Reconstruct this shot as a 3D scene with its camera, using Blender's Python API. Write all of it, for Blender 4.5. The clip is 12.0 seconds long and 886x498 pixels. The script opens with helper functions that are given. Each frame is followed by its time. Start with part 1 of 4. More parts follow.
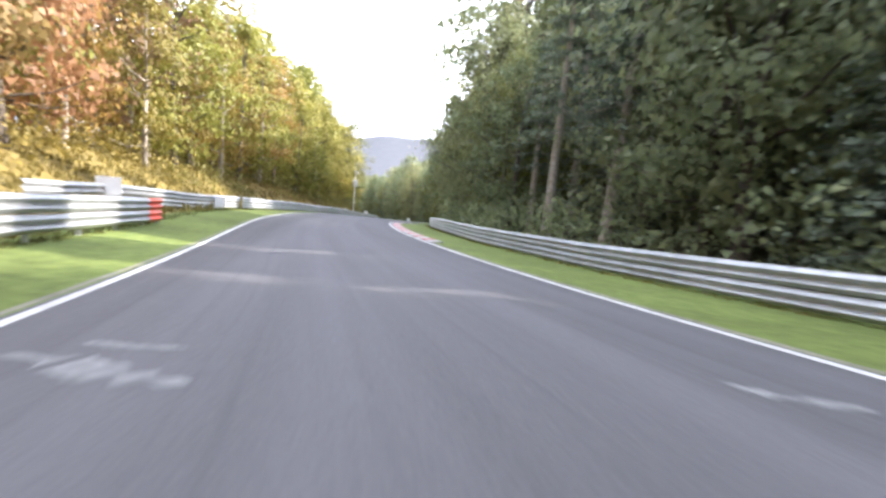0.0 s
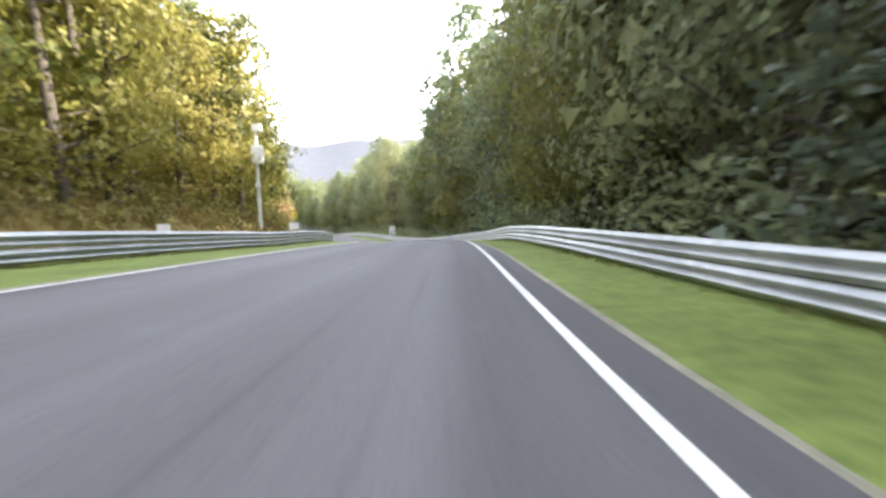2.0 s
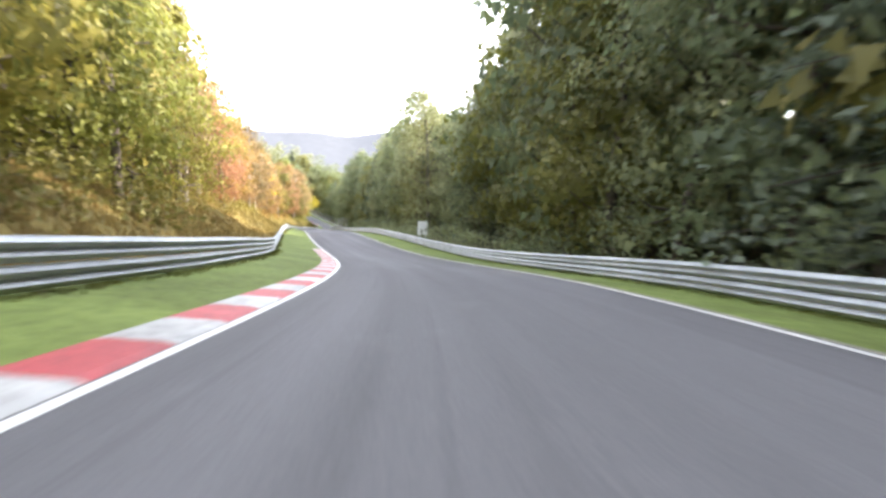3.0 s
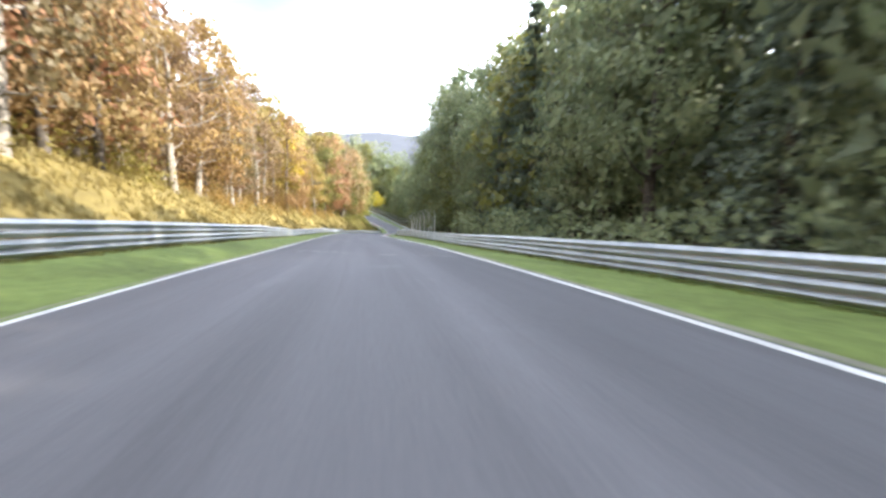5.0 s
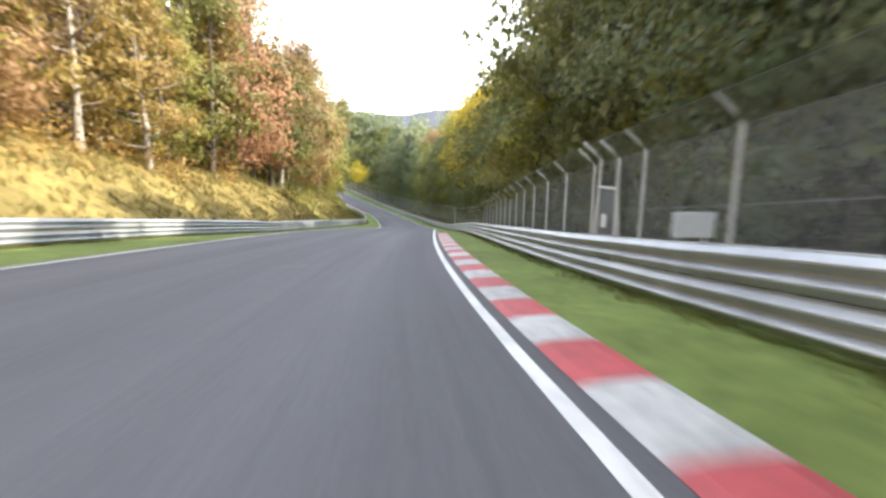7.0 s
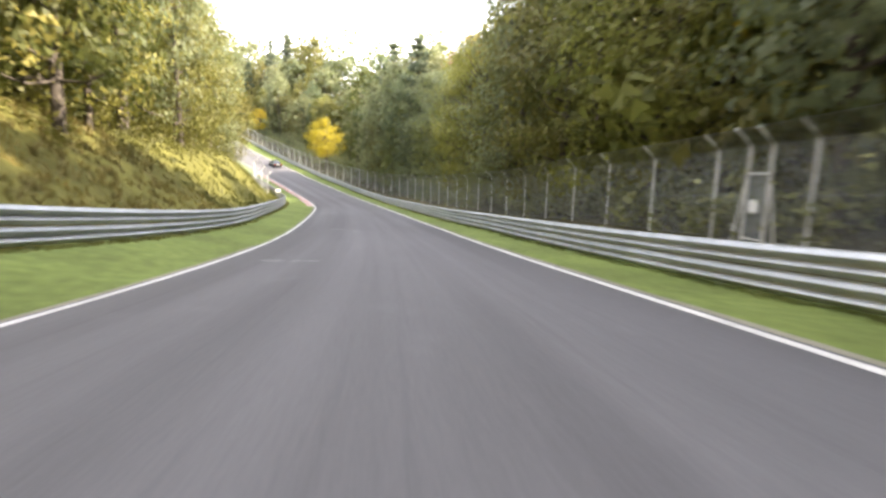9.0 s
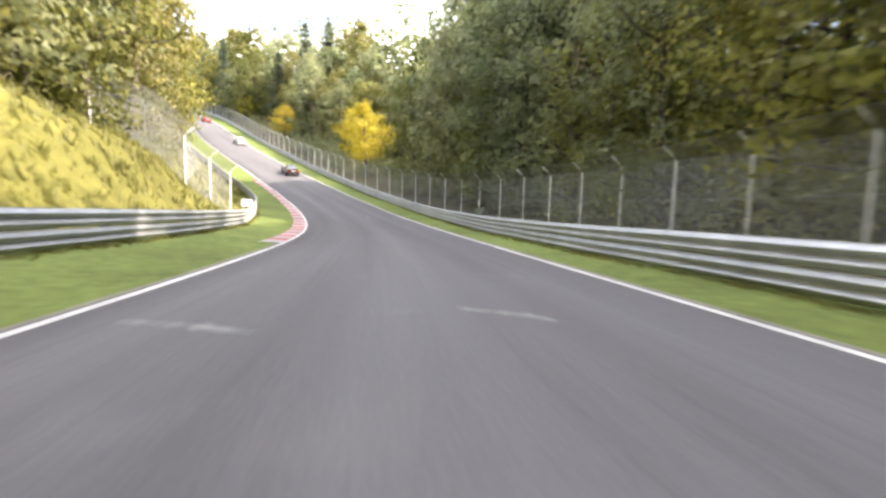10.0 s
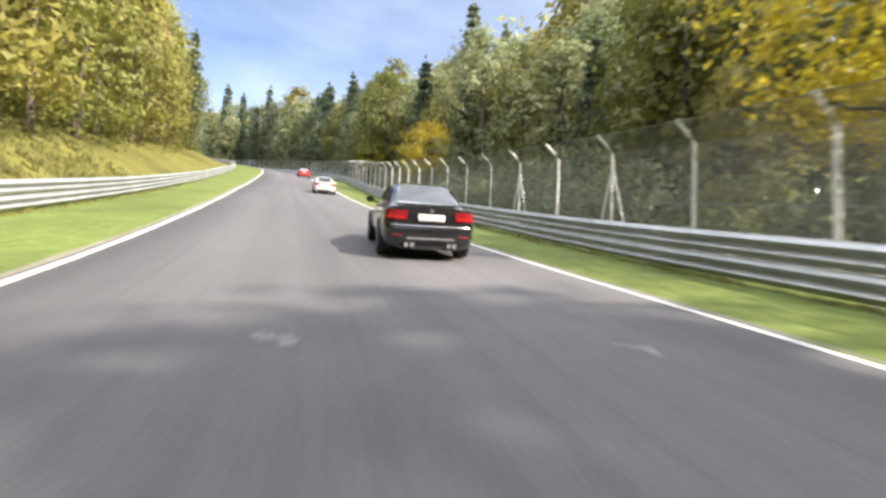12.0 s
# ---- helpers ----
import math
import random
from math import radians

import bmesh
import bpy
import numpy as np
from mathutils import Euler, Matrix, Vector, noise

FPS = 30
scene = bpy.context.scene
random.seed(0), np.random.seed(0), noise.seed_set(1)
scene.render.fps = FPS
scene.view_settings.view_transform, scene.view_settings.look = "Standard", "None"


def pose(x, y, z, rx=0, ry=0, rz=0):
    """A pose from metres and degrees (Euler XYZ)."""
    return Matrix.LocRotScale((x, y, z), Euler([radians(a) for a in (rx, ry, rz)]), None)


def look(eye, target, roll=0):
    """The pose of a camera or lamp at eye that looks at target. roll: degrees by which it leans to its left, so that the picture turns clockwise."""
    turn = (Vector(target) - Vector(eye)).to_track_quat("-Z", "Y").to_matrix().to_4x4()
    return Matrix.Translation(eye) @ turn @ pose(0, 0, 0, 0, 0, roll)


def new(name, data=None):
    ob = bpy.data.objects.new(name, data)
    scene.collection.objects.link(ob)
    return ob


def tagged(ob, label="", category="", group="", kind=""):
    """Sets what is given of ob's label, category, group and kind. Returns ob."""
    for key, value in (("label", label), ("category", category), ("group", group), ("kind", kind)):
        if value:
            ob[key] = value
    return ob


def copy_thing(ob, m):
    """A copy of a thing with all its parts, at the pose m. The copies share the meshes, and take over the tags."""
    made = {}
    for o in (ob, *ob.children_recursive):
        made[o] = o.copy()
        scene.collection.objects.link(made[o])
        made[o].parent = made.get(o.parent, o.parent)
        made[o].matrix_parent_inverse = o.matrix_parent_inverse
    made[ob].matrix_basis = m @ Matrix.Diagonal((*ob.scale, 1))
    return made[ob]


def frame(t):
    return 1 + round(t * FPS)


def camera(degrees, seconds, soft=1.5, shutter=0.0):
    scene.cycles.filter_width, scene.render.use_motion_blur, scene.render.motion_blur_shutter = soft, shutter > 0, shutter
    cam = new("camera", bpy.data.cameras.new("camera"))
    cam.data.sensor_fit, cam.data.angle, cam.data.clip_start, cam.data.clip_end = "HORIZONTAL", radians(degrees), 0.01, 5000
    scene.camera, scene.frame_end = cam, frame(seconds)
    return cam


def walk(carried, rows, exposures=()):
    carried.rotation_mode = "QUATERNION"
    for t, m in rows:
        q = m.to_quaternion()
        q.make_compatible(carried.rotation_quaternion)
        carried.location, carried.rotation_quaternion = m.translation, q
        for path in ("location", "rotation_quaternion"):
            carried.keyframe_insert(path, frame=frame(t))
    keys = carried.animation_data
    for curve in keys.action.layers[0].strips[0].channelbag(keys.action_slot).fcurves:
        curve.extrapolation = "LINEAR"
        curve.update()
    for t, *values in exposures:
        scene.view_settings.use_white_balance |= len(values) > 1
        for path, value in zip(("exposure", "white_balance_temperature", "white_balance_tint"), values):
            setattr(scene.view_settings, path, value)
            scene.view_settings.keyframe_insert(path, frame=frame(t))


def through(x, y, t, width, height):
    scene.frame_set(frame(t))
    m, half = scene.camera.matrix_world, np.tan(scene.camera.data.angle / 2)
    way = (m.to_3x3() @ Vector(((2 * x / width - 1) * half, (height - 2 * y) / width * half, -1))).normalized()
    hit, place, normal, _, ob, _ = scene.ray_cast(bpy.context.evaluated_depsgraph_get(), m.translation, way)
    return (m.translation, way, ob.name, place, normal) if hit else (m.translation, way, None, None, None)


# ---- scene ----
cam = camera(83.40, 12.0, soft=2.8, shutter=0.18)
walk(cam, [
    (0.00, pose(-1.594, 10.340, -0.190, 82.121, -5.398, -7.764)),
    (0.20, pose(-1.546, 15.564, -0.646, 82.294, -4.485, -6.711)),
    (0.40, pose(-1.588, 20.825, -1.038, 82.359, -3.767, -6.527)),
    (0.60, pose(-1.635, 26.198, -1.381, 82.585, -3.175, -6.806)),
    (0.80, pose(-1.570, 31.644, -1.710, 82.719, -2.239, -7.647)),
    (1.00, pose(-1.411, 37.158, -2.034, 82.726, -1.576, -8.640)),
    (1.20, pose(-1.088, 42.767, -2.384, 82.733, -1.025, -9.118)),
    (1.40, pose(-0.575, 48.436, -2.786, 82.706, -0.456, -9.405)),
    (1.60, pose(-0.034, 54.136, -3.244, 82.509, 0.098, -10.214)),
    (1.80, pose(0.520, 59.920, -3.731, 82.209, 0.581, -10.809)),
    (2.00, pose(1.174, 65.924, -4.210, 82.203, 0.423, -11.003)),
    (2.20, pose(1.899, 72.225, -4.694, 82.350, -0.201, -10.673)),
    (2.40, pose(2.601, 78.755, -5.201, 82.432, -1.088, -9.920)),
    (2.60, pose(3.255, 85.432, -5.769, 82.351, -1.953, -9.158)),
    (2.80, pose(3.713, 92.258, -6.430, 82.209, -2.660, -8.374)),
    (3.00, pose(4.000, 99.166, -7.181, 81.838, -2.413, -7.372)),
    (3.20, pose(4.046, 106.132, -8.038, 81.303, -2.619, -6.303)),
    (3.40, pose(3.793, 113.151, -8.997, 80.787, -2.861, -5.116)),
    (3.60, pose(3.373, 120.228, -9.987, 80.342, -2.186, -3.303)),
    (3.80, pose(2.817, 127.419, -10.948, 80.279, -1.242, -1.463)),
    (4.00, pose(2.023, 134.746, -11.798, 80.906, -0.706, -0.166)),
    (4.20, pose(1.073, 142.222, -12.499, 81.974, -0.823, 0.615)),
    (4.40, pose(0.114, 149.822, -13.070, 82.697, -0.994, 0.892)),
    (4.60, pose(-0.835, 157.490, -13.591, 82.769, -1.052, 0.599)),
    (4.80, pose(-1.718, 165.234, -14.141, 82.395, -1.123, 0.160)),
    (5.00, pose(-2.612, 173.003, -14.765, 81.800, -1.242, 0.060)),
    (5.20, pose(-3.607, 180.782, -15.477, 81.190, -1.311, 0.659)),
    (5.40, pose(-4.694, 188.567, -16.259, 80.795, -1.325, 1.592)),
    (5.60, pose(-5.848, 196.322, -17.066, 80.724, -1.510, 2.096)),
    (5.80, pose(-7.100, 204.053, -17.891, 80.661, -1.418, 2.018)),
    (6.00, pose(-8.384, 211.740, -18.711, 80.718, -1.909, 2.053)),
    (6.20, pose(-9.632, 219.357, -19.529, 80.788, -2.266, 1.903)),
    (6.40, pose(-10.800, 226.933, -20.342, 80.822, -2.818, 1.180)),
    (6.60, pose(-11.766, 234.531, -21.182, 80.700, -2.396, 0.064)),
    (6.80, pose(-12.376, 242.155, -22.028, 80.333, -1.593, -0.901)),
    (7.00, pose(-12.833, 249.768, -22.860, 80.194, -0.895, -2.035)),
    (7.20, pose(-13.302, 257.378, -23.646, 80.492, -0.422, -3.480)),
    (7.40, pose(-13.670, 265.024, -24.406, 80.709, -0.347, -4.689)),
    (7.60, pose(-13.834, 272.720, -25.208, 80.531, -0.231, -5.685)),
    (7.80, pose(-13.919, 280.459, -26.068, 80.144, -0.168, -6.467)),
    (8.00, pose(-13.994, 288.206, -26.985, 79.726, -0.110, -6.584)),
    (8.20, pose(-14.118, 295.942, -27.948, 79.346, -0.004, -5.868)),
    (8.40, pose(-14.354, 303.655, -28.934, 79.146, 0.073, -4.764)),
    (8.60, pose(-14.740, 311.320, -29.911, 79.346, -0.017, -3.728)),
    (8.80, pose(-15.302, 318.941, -30.842, 80.001, -0.563, -2.762)),
    (9.00, pose(-15.976, 326.464, -31.689, 80.681, -1.313, -1.777)),
    (9.20, pose(-16.726, 333.874, -32.438, 81.045, -1.787, -0.829)),
    (9.40, pose(-17.611, 341.165, -33.059, 81.517, -1.872, 0.153)),
    (9.60, pose(-18.669, 348.301, -33.539, 82.427, -1.999, 1.421)),
    (9.80, pose(-19.839, 355.297, -33.913, 83.104, -1.447, 2.713)),
    (10.00, pose(-21.173, 362.114, -34.244, 83.619, -1.436, 4.025)),
    (10.20, pose(-22.755, 368.749, -34.547, 84.080, -1.603, 5.817)),
    (10.40, pose(-24.505, 375.147, -34.816, 84.541, -1.824, 8.080)),
    (10.60, pose(-26.305, 381.175, -35.042, 84.830, -2.247, 10.074)),
    (10.80, pose(-28.214, 386.810, -35.197, 85.384, -2.779, 11.744)),
    (11.00, pose(-30.231, 392.187, -35.222, 86.326, -3.028, 13.334)),
    (11.20, pose(-32.352, 397.335, -35.083, 87.843, -2.828, 14.641)),
    (11.40, pose(-34.565, 402.295, -34.809, 89.488, -3.039, 15.793)),
    (11.60, pose(-36.832, 407.239, -34.365, 91.082, -3.096, 17.270)),
    (11.80, pose(-39.141, 412.180, -33.750, 92.617, -2.717, 18.875)),
    (12.00, pose(-41.678, 417.042, -32.999, 94.098, -2.743, 20.259)),
], exposures=[(0.0, 2.95, 6100, 14), (2.0, 3.15, 6400, 10), (3.5, 3.15, 6400, 11), (5.5, 2.8, 5900, 9), (7.5, 2.72, 6500, 9), (9.0, 3.12, 6900, 13), (10.0, 3.02, 6900, 14), (11.0, 2.9, 7000, 12), (11.5, 2.78, 7100, 11), (12.0, 2.37, 6700, 10)])

# ---- world, sun, exposure ----
SUN_AZ, SUN_EL = 97.0, 38.0          # degrees: azimuth clockwise from +y, height


def make_world():
    world = bpy.data.worlds.new("world")
    scene.world = world
    world.use_nodes = True
    nt = world.node_tree
    nt.nodes.clear()
    out = nt.nodes.new("ShaderNodeOutputWorld")
    bg = nt.nodes.new("ShaderNodeBackground")
    sky = nt.nodes.new("ShaderNodeTexSky")
    sky.sky_type = "NISHITA"
    sky.sun_disc = False
    sky.sun_elevation, sky.sun_rotation = radians(SUN_EL), radians(SUN_AZ)
    sky.dust_density, sky.air_density = 1.6, 0.6
    co = nt.nodes.new("ShaderNodeTexCoord")
    mp = nt.nodes.new("ShaderNodeMapping")
    mp.inputs["Scale"].default_value = (1.0, 1.0, 2.6)
    ns = nt.nodes.new("ShaderNodeTexNoise")
    ns.inputs["Scale"].default_value, ns.inputs["Detail"].default_value = 2.2, 6.0
    sep = nt.nodes.new("ShaderNodeSeparateXYZ")
    haze = nt.nodes.new("ShaderNodeMapRange")
    for k, v in enumerate((0.16, 0.42, 0.42, -0.02)):
        haze.inputs[k + 1].default_value = v
    veil = nt.nodes.new("ShaderNodeMapRange")          # thin bright cloud added overhead, out of view, to fill the shade
    for k, v in enumerate((0.45, 0.80, 0.0, 0.24)):
        veil.inputs[k + 1].default_value = v
    add, both = nt.nodes.new("ShaderNodeMath"), nt.nodes.new("ShaderNodeMath")
    ramp = nt.nodes.new("ShaderNodeValToRGB")
    ramp.color_ramp.elements[0].position, ramp.color_ramp.elements[1].position = 0.38, 0.80
    thin = ramp.color_ramp.elements.new(0.63)
    thin.color = (0.08, 0.08, 0.08, 1)
    mix = nt.nodes.new("ShaderNodeMix")
    mix.data_type = "RGBA"
    mix.inputs[7].default_value = (13.6, 14.0, 14.8, 1)
    lk = nt.links.new
    lk(co.outputs["Generated"], mp.inputs["Vector"]), lk(mp.outputs[0], ns.inputs["Vector"])
    lk(co.outputs["Generated"], sep.inputs[0]), lk(sep.outputs["Z"], haze.inputs[0]), lk(sep.outputs["Z"], veil.inputs[0])
    lk(ns.outputs["Fac"], add.inputs[0]), lk(haze.outputs[0], add.inputs[1])
    lk(add.outputs[0], both.inputs[0]), lk(veil.outputs[0], both.inputs[1]), lk(both.outputs[0], ramp.inputs[0]), lk(ramp.outputs[0], mix.inputs[0])
    lk(sky.outputs[0], mix.inputs[6]), lk(mix.outputs[2], bg.inputs["Color"])
    bg.inputs["Strength"].default_value = 0.07
    lk(bg.outputs[0], out.inputs[0])
    sun = bpy.data.lights.new("sun", "SUN")
    sun.energy, sun.angle, sun.color = 2.3, radians(0.8), (1.0, 0.90, 0.76)
    a, e = radians(SUN_AZ), radians(SUN_EL)
    way = Vector((math.sin(a) * math.cos(e), math.cos(a) * math.cos(e), math.sin(e)))
    new("sun", sun).matrix_world = look(way * 500, (0, 0, 0))


make_world()

# ---- materials ----


def material(name):
    m = bpy.data.materials.new(name)
    m.use_nodes = True
    nt = m.node_tree
    return m, nt, nt.nodes["Principled BSDF"], nt.links.new


def noise_tex(nt, scale, detail=4.0, rough=0.6, stretch=None):
    co = nt.nodes.new("ShaderNodeTexCoord")
    n = nt.nodes.new("ShaderNodeTexNoise")
    n.inputs["Scale"].default_value, n.inputs["Detail"].default_value, n.inputs["Roughness"].default_value = scale, detail, rough
    if stretch:
        mp = nt.nodes.new("ShaderNodeMapping")
        mp.inputs["Scale"].default_value = stretch
        nt.links.new(co.outputs["Object"], mp.inputs["Vector"])
        nt.links.new(mp.outputs[0], n.inputs["Vector"])
    else:
        nt.links.new(co.outputs["Object"], n.inputs["Vector"])
    return n.outputs["Fac"]


def ramp_of(nt, fac, stops):
    r = nt.nodes.new("ShaderNodeValToRGB")
    els = r.color_ramp.elements
    while len(els) < len(stops):
        els.new(0.5)
    for e, (pos, col) in zip(els, stops):
        e.position, e.color = pos, (*col, 1)
    nt.links.new(fac, r.inputs[0])
    return r.outputs[0]


def mixed(nt, fac, a, b, mode="MIX"):
    x = nt.nodes.new("ShaderNodeMix")
    x.data_type, x.blend_type = "RGBA", mode
    for sock, v in ((0, fac), (6, a), (7, b)):
        if isinstance(v, (int, float)):
            x.inputs[sock].default_value = v
        elif isinstance(v, tuple):
            x.inputs[sock].default_value = (*v, 1)
        else:
            nt.links.new(v, x.inputs[sock])
    return x.outputs[2]


def bumped(nt, bsdf, fac, strength, distance):
    b = nt.nodes.new("ShaderNodeBump")
    b.inputs["Strength"].default_value, b.inputs["Distance"].default_value = strength, distance
    nt.links.new(fac, b.inputs["Height"])
    nt.links.new(b.outputs[0], bsdf.inputs["Normal"])


def surface(name, stops, scale, big=None, rough=0.8, metal=0.0, bump=0.3, dist=0.01, detail=5.0, spec=0.5):
    """A two-scale speckled surface: a colour ramp over fine noise, multiplied by a broad one."""
    m, nt, b, lk = material(name)
    fine = noise_tex(nt, scale, detail)
    col = ramp_of(nt, fine, stops)
    if big:
        bs, lo, hi = big
        col = mixed(nt, 1.0, col, ramp_of(nt, noise_tex(nt, bs, 3.0), [(0.3, (lo,) * 3), (0.7, (hi,) * 3)]), "MULTIPLY")
    lk(col, b.inputs["Base Color"])
    b.inputs["Roughness"].default_value, b.inputs["Metallic"].default_value = rough, metal
    b.inputs["Specular IOR Level"].default_value = spec
    if bump:
        bumped(nt, b, fine, bump, dist)
    return m


def leaf_material(name, dark, mid, light, through=0.35):
    m, nt, b, lk = material(name)
    geo = nt.nodes.new("ShaderNodeNewGeometry")
    info = nt.nodes.new("ShaderNodeObjectInfo")
    col = ramp_of(nt, geo.outputs["Random Per Island"], [(0.0, dark), (0.5, mid), (1.0, light)])
    hsv = nt.nodes.new("ShaderNodeHueSaturation")
    mr = nt.nodes.new("ShaderNodeMapRange")
    mr.inputs[3].default_value, mr.inputs[4].default_value = 0.475, 0.525
    lk(info.outputs["Random"], mr.inputs[0]), lk(mr.outputs[0], hsv.inputs["Hue"])
    mv = nt.nodes.new("ShaderNodeMapRange")
    mv.inputs[3].default_value, mv.inputs[4].default_value = 1.22, 0.80
    lk(info.outputs["Random"], mv.inputs[0]), lk(mv.outputs[0], hsv.inputs["Value"])
    lk(mixed(nt, 1.0, col, ramp_of(nt, noise_tex(nt, 0.55, 3.0), [(0.32, (0.70, 0.70, 0.70)), (0.68, (1.3, 1.3, 1.3))]), "MULTIPLY"), hsv.inputs["Color"])
    lk(hsv.outputs[0], b.inputs["Base Color"])
    b.inputs["Roughness"].default_value = 0.6
    b.inputs["Specular IOR Level"].default_value = 0.5
    tr = nt.nodes.new("ShaderNodeBsdfTranslucent")
    lk(hsv.outputs[0], tr.inputs["Color"])
    mx = nt.nodes.new("ShaderNodeMixShader")
    mx.inputs[0].default_value = through
    lk(b.outputs[0], mx.inputs[1]), lk(tr.outputs[0], mx.inputs[2])
    lk(mx.outputs[0], nt.nodes["Material Output"].inputs["Surface"])
    return m


LEAF = {
    "spruce": leaf_material("spruce_needles", (0.118, 0.146, 0.102), (0.142, 0.174, 0.116), (0.168, 0.20, 0.128), 0.45),
    "green": leaf_material("green_leaves", (0.178, 0.205, 0.106), (0.210, 0.238, 0.117), (0.250, 0.272, 0.126), 0.55),
    "olive": leaf_material("olive_leaves", (0.128, 0.132, 0.033), (0.156, 0.160, 0.037), (0.192, 0.188, 0.043), 0.5),
    # the olive hue made lighter, with sunlight put into the leaf colour
    "lime": leaf_material("sunlit_yellow_green_leaves", (0.220, 0.218, 0.050), (0.260, 0.254, 0.057), (0.305, 0.293, 0.066), 0.5),
    "yellow": leaf_material("yellow_leaves", (0.36, 0.30, 0.024), (0.44, 0.385, 0.032), (0.52, 0.46, 0.05), 0.55),
    "gold": leaf_material("golden_leaves", (0.232, 0.164, 0.042), (0.275, 0.195, 0.049), (0.320, 0.230, 0.058), 0.45),
    "rust": leaf_material("russet_leaves", (0.278, 0.170, 0.078), (0.330, 0.202, 0.090), (0.385, 0.238, 0.106), 0.45),
    "brown": leaf_material("brown_leaves", (0.170, 0.116, 0.058), (0.205, 0.140, 0.068), (0.240, 0.168, 0.082), 0.42),
}
LEAF["straw"] = leaf_material("dry_grass_blades", (0.200, 0.156, 0.048), (0.235, 0.183, 0.055), (0.268, 0.209, 0.064), 0.3)
LEAF["verge"] = leaf_material("verge_grass_blades", (0.122, 0.122, 0.030), (0.146, 0.143, 0.035), (0.170, 0.163, 0.041), 0.3)
BARK = surface("bark", [(0.3, (0.045, 0.036, 0.028)), (0.7, (0.15, 0.125, 0.10))], 9.0, (0.8, 0.7, 1.2), 0.95, bump=0.6, dist=0.03)
PALE_BARK = surface("pale_bark", [(0.3, (0.20, 0.17, 0.13)), (0.7, (0.46, 0.41, 0.34))], 6.0, (0.8, 0.7, 1.1), 0.9, bump=0.4, dist=0.02)


def asphalt_material():
    m, nt, b, lk = material("asphalt")
    uv = nt.nodes.new("ShaderNodeUVMap")
    uv.uv_map = "track"

    def streak(across, along, detail, lo, hi, a, c):
        mp = nt.nodes.new("ShaderNodeMapping")
        mp.inputs["Scale"].default_value = (across, along, 1)
        n = nt.nodes.new("ShaderNodeTexNoise")
        n.inputs["Scale"].default_value, n.inputs["Detail"].default_value = 1.0, detail
        lk(uv.outputs[0], mp.inputs["Vector"]), lk(mp.outputs[0], n.inputs["Vector"])
        return ramp_of(nt, n.outputs["Fac"], [(lo, (a,) * 3), (hi, (c,) * 3)])
    fine = noise_tex(nt, 30.0, 8.0)
    col = ramp_of(nt, fine, [(0.25, (0.068, 0.066, 0.072)), (0.75, (0.116, 0.113, 0.121))])
    for args in ((1.1, 0.02, 3.0, 0.35, 0.68, 0.86, 1.14), (0.25, 0.05, 4.0, 0.35, 0.7, 0.86, 1.14), (5.0, 0.10, 2.0, 0.55, 0.75, 1.0, 0.86), (0.9, 0.7, 5.0, 0.62, 0.72, 1.0, 1.12)):
        col = mixed(nt, 1.0, col, streak(*args), "MULTIPLY")
    lk(col, b.inputs["Base Color"])
    b.inputs["Roughness"].default_value, b.inputs["Specular IOR Level"].default_value = 0.85, 0.3
    bumped(nt, b, fine, 0.35, 0.006)
    return m


ASPHALT = asphalt_material()
GRASS = surface("mown_grass", [(0.3, (0.071, 0.097, 0.024)), (0.7, (0.136, 0.170, 0.045))], 4.0, (0.3, 0.75, 1.22), 0.9, bump=0.8, dist=0.05, spec=0.2)
PAINT = surface("white_line_paint", [(0.25, (0.30, 0.295, 0.285)), (0.5, (0.50, 0.495, 0.485)), (0.75, (0.60, 0.595, 0.585))], 9.0, (0.5, 0.75, 1.08), 0.6, bump=0.2, dist=0.002)
STEEL = surface("galvanised_steel", [(0.3, (0.35, 0.362, 0.375)), (0.7, (0.49, 0.503, 0.516))], 3.5, (0.4, 0.80, 1.1), 0.48, 0.55, bump=0.06, dist=0.003)
KERB_RED = surface("kerb_red_paint", [(0.25, (0.17, 0.030, 0.034)), (0.5, (0.29, 0.040, 0.045)), (0.75, (0.38, 0.055, 0.062))], 7.0, (0.6, 0.72, 1.14), 0.65, bump=0.3, dist=0.006)
KERB_WHITE = surface("kerb_white_paint", [(0.25, (0.18, 0.177, 0.172)), (0.5, (0.31, 0.307, 0.300)), (0.75, (0.41, 0.406, 0.397))], 7.0, (0.6, 0.72, 1.12), 0.65, bump=0.3, dist=0.006)
SIGN_WHITE = surface("white_sign_paint", [(0.3, (0.74, 0.74, 0.74)), (0.7, (0.84, 0.84, 0.83))], 4.0, None, 0.45, bump=0)
RED_PAINT = surface("red_reflective", [(0.3, (0.55, 0.06, 0.03)), (0.7, (0.72, 0.10, 0.05))], 4.0, None, 0.5, bump=0)

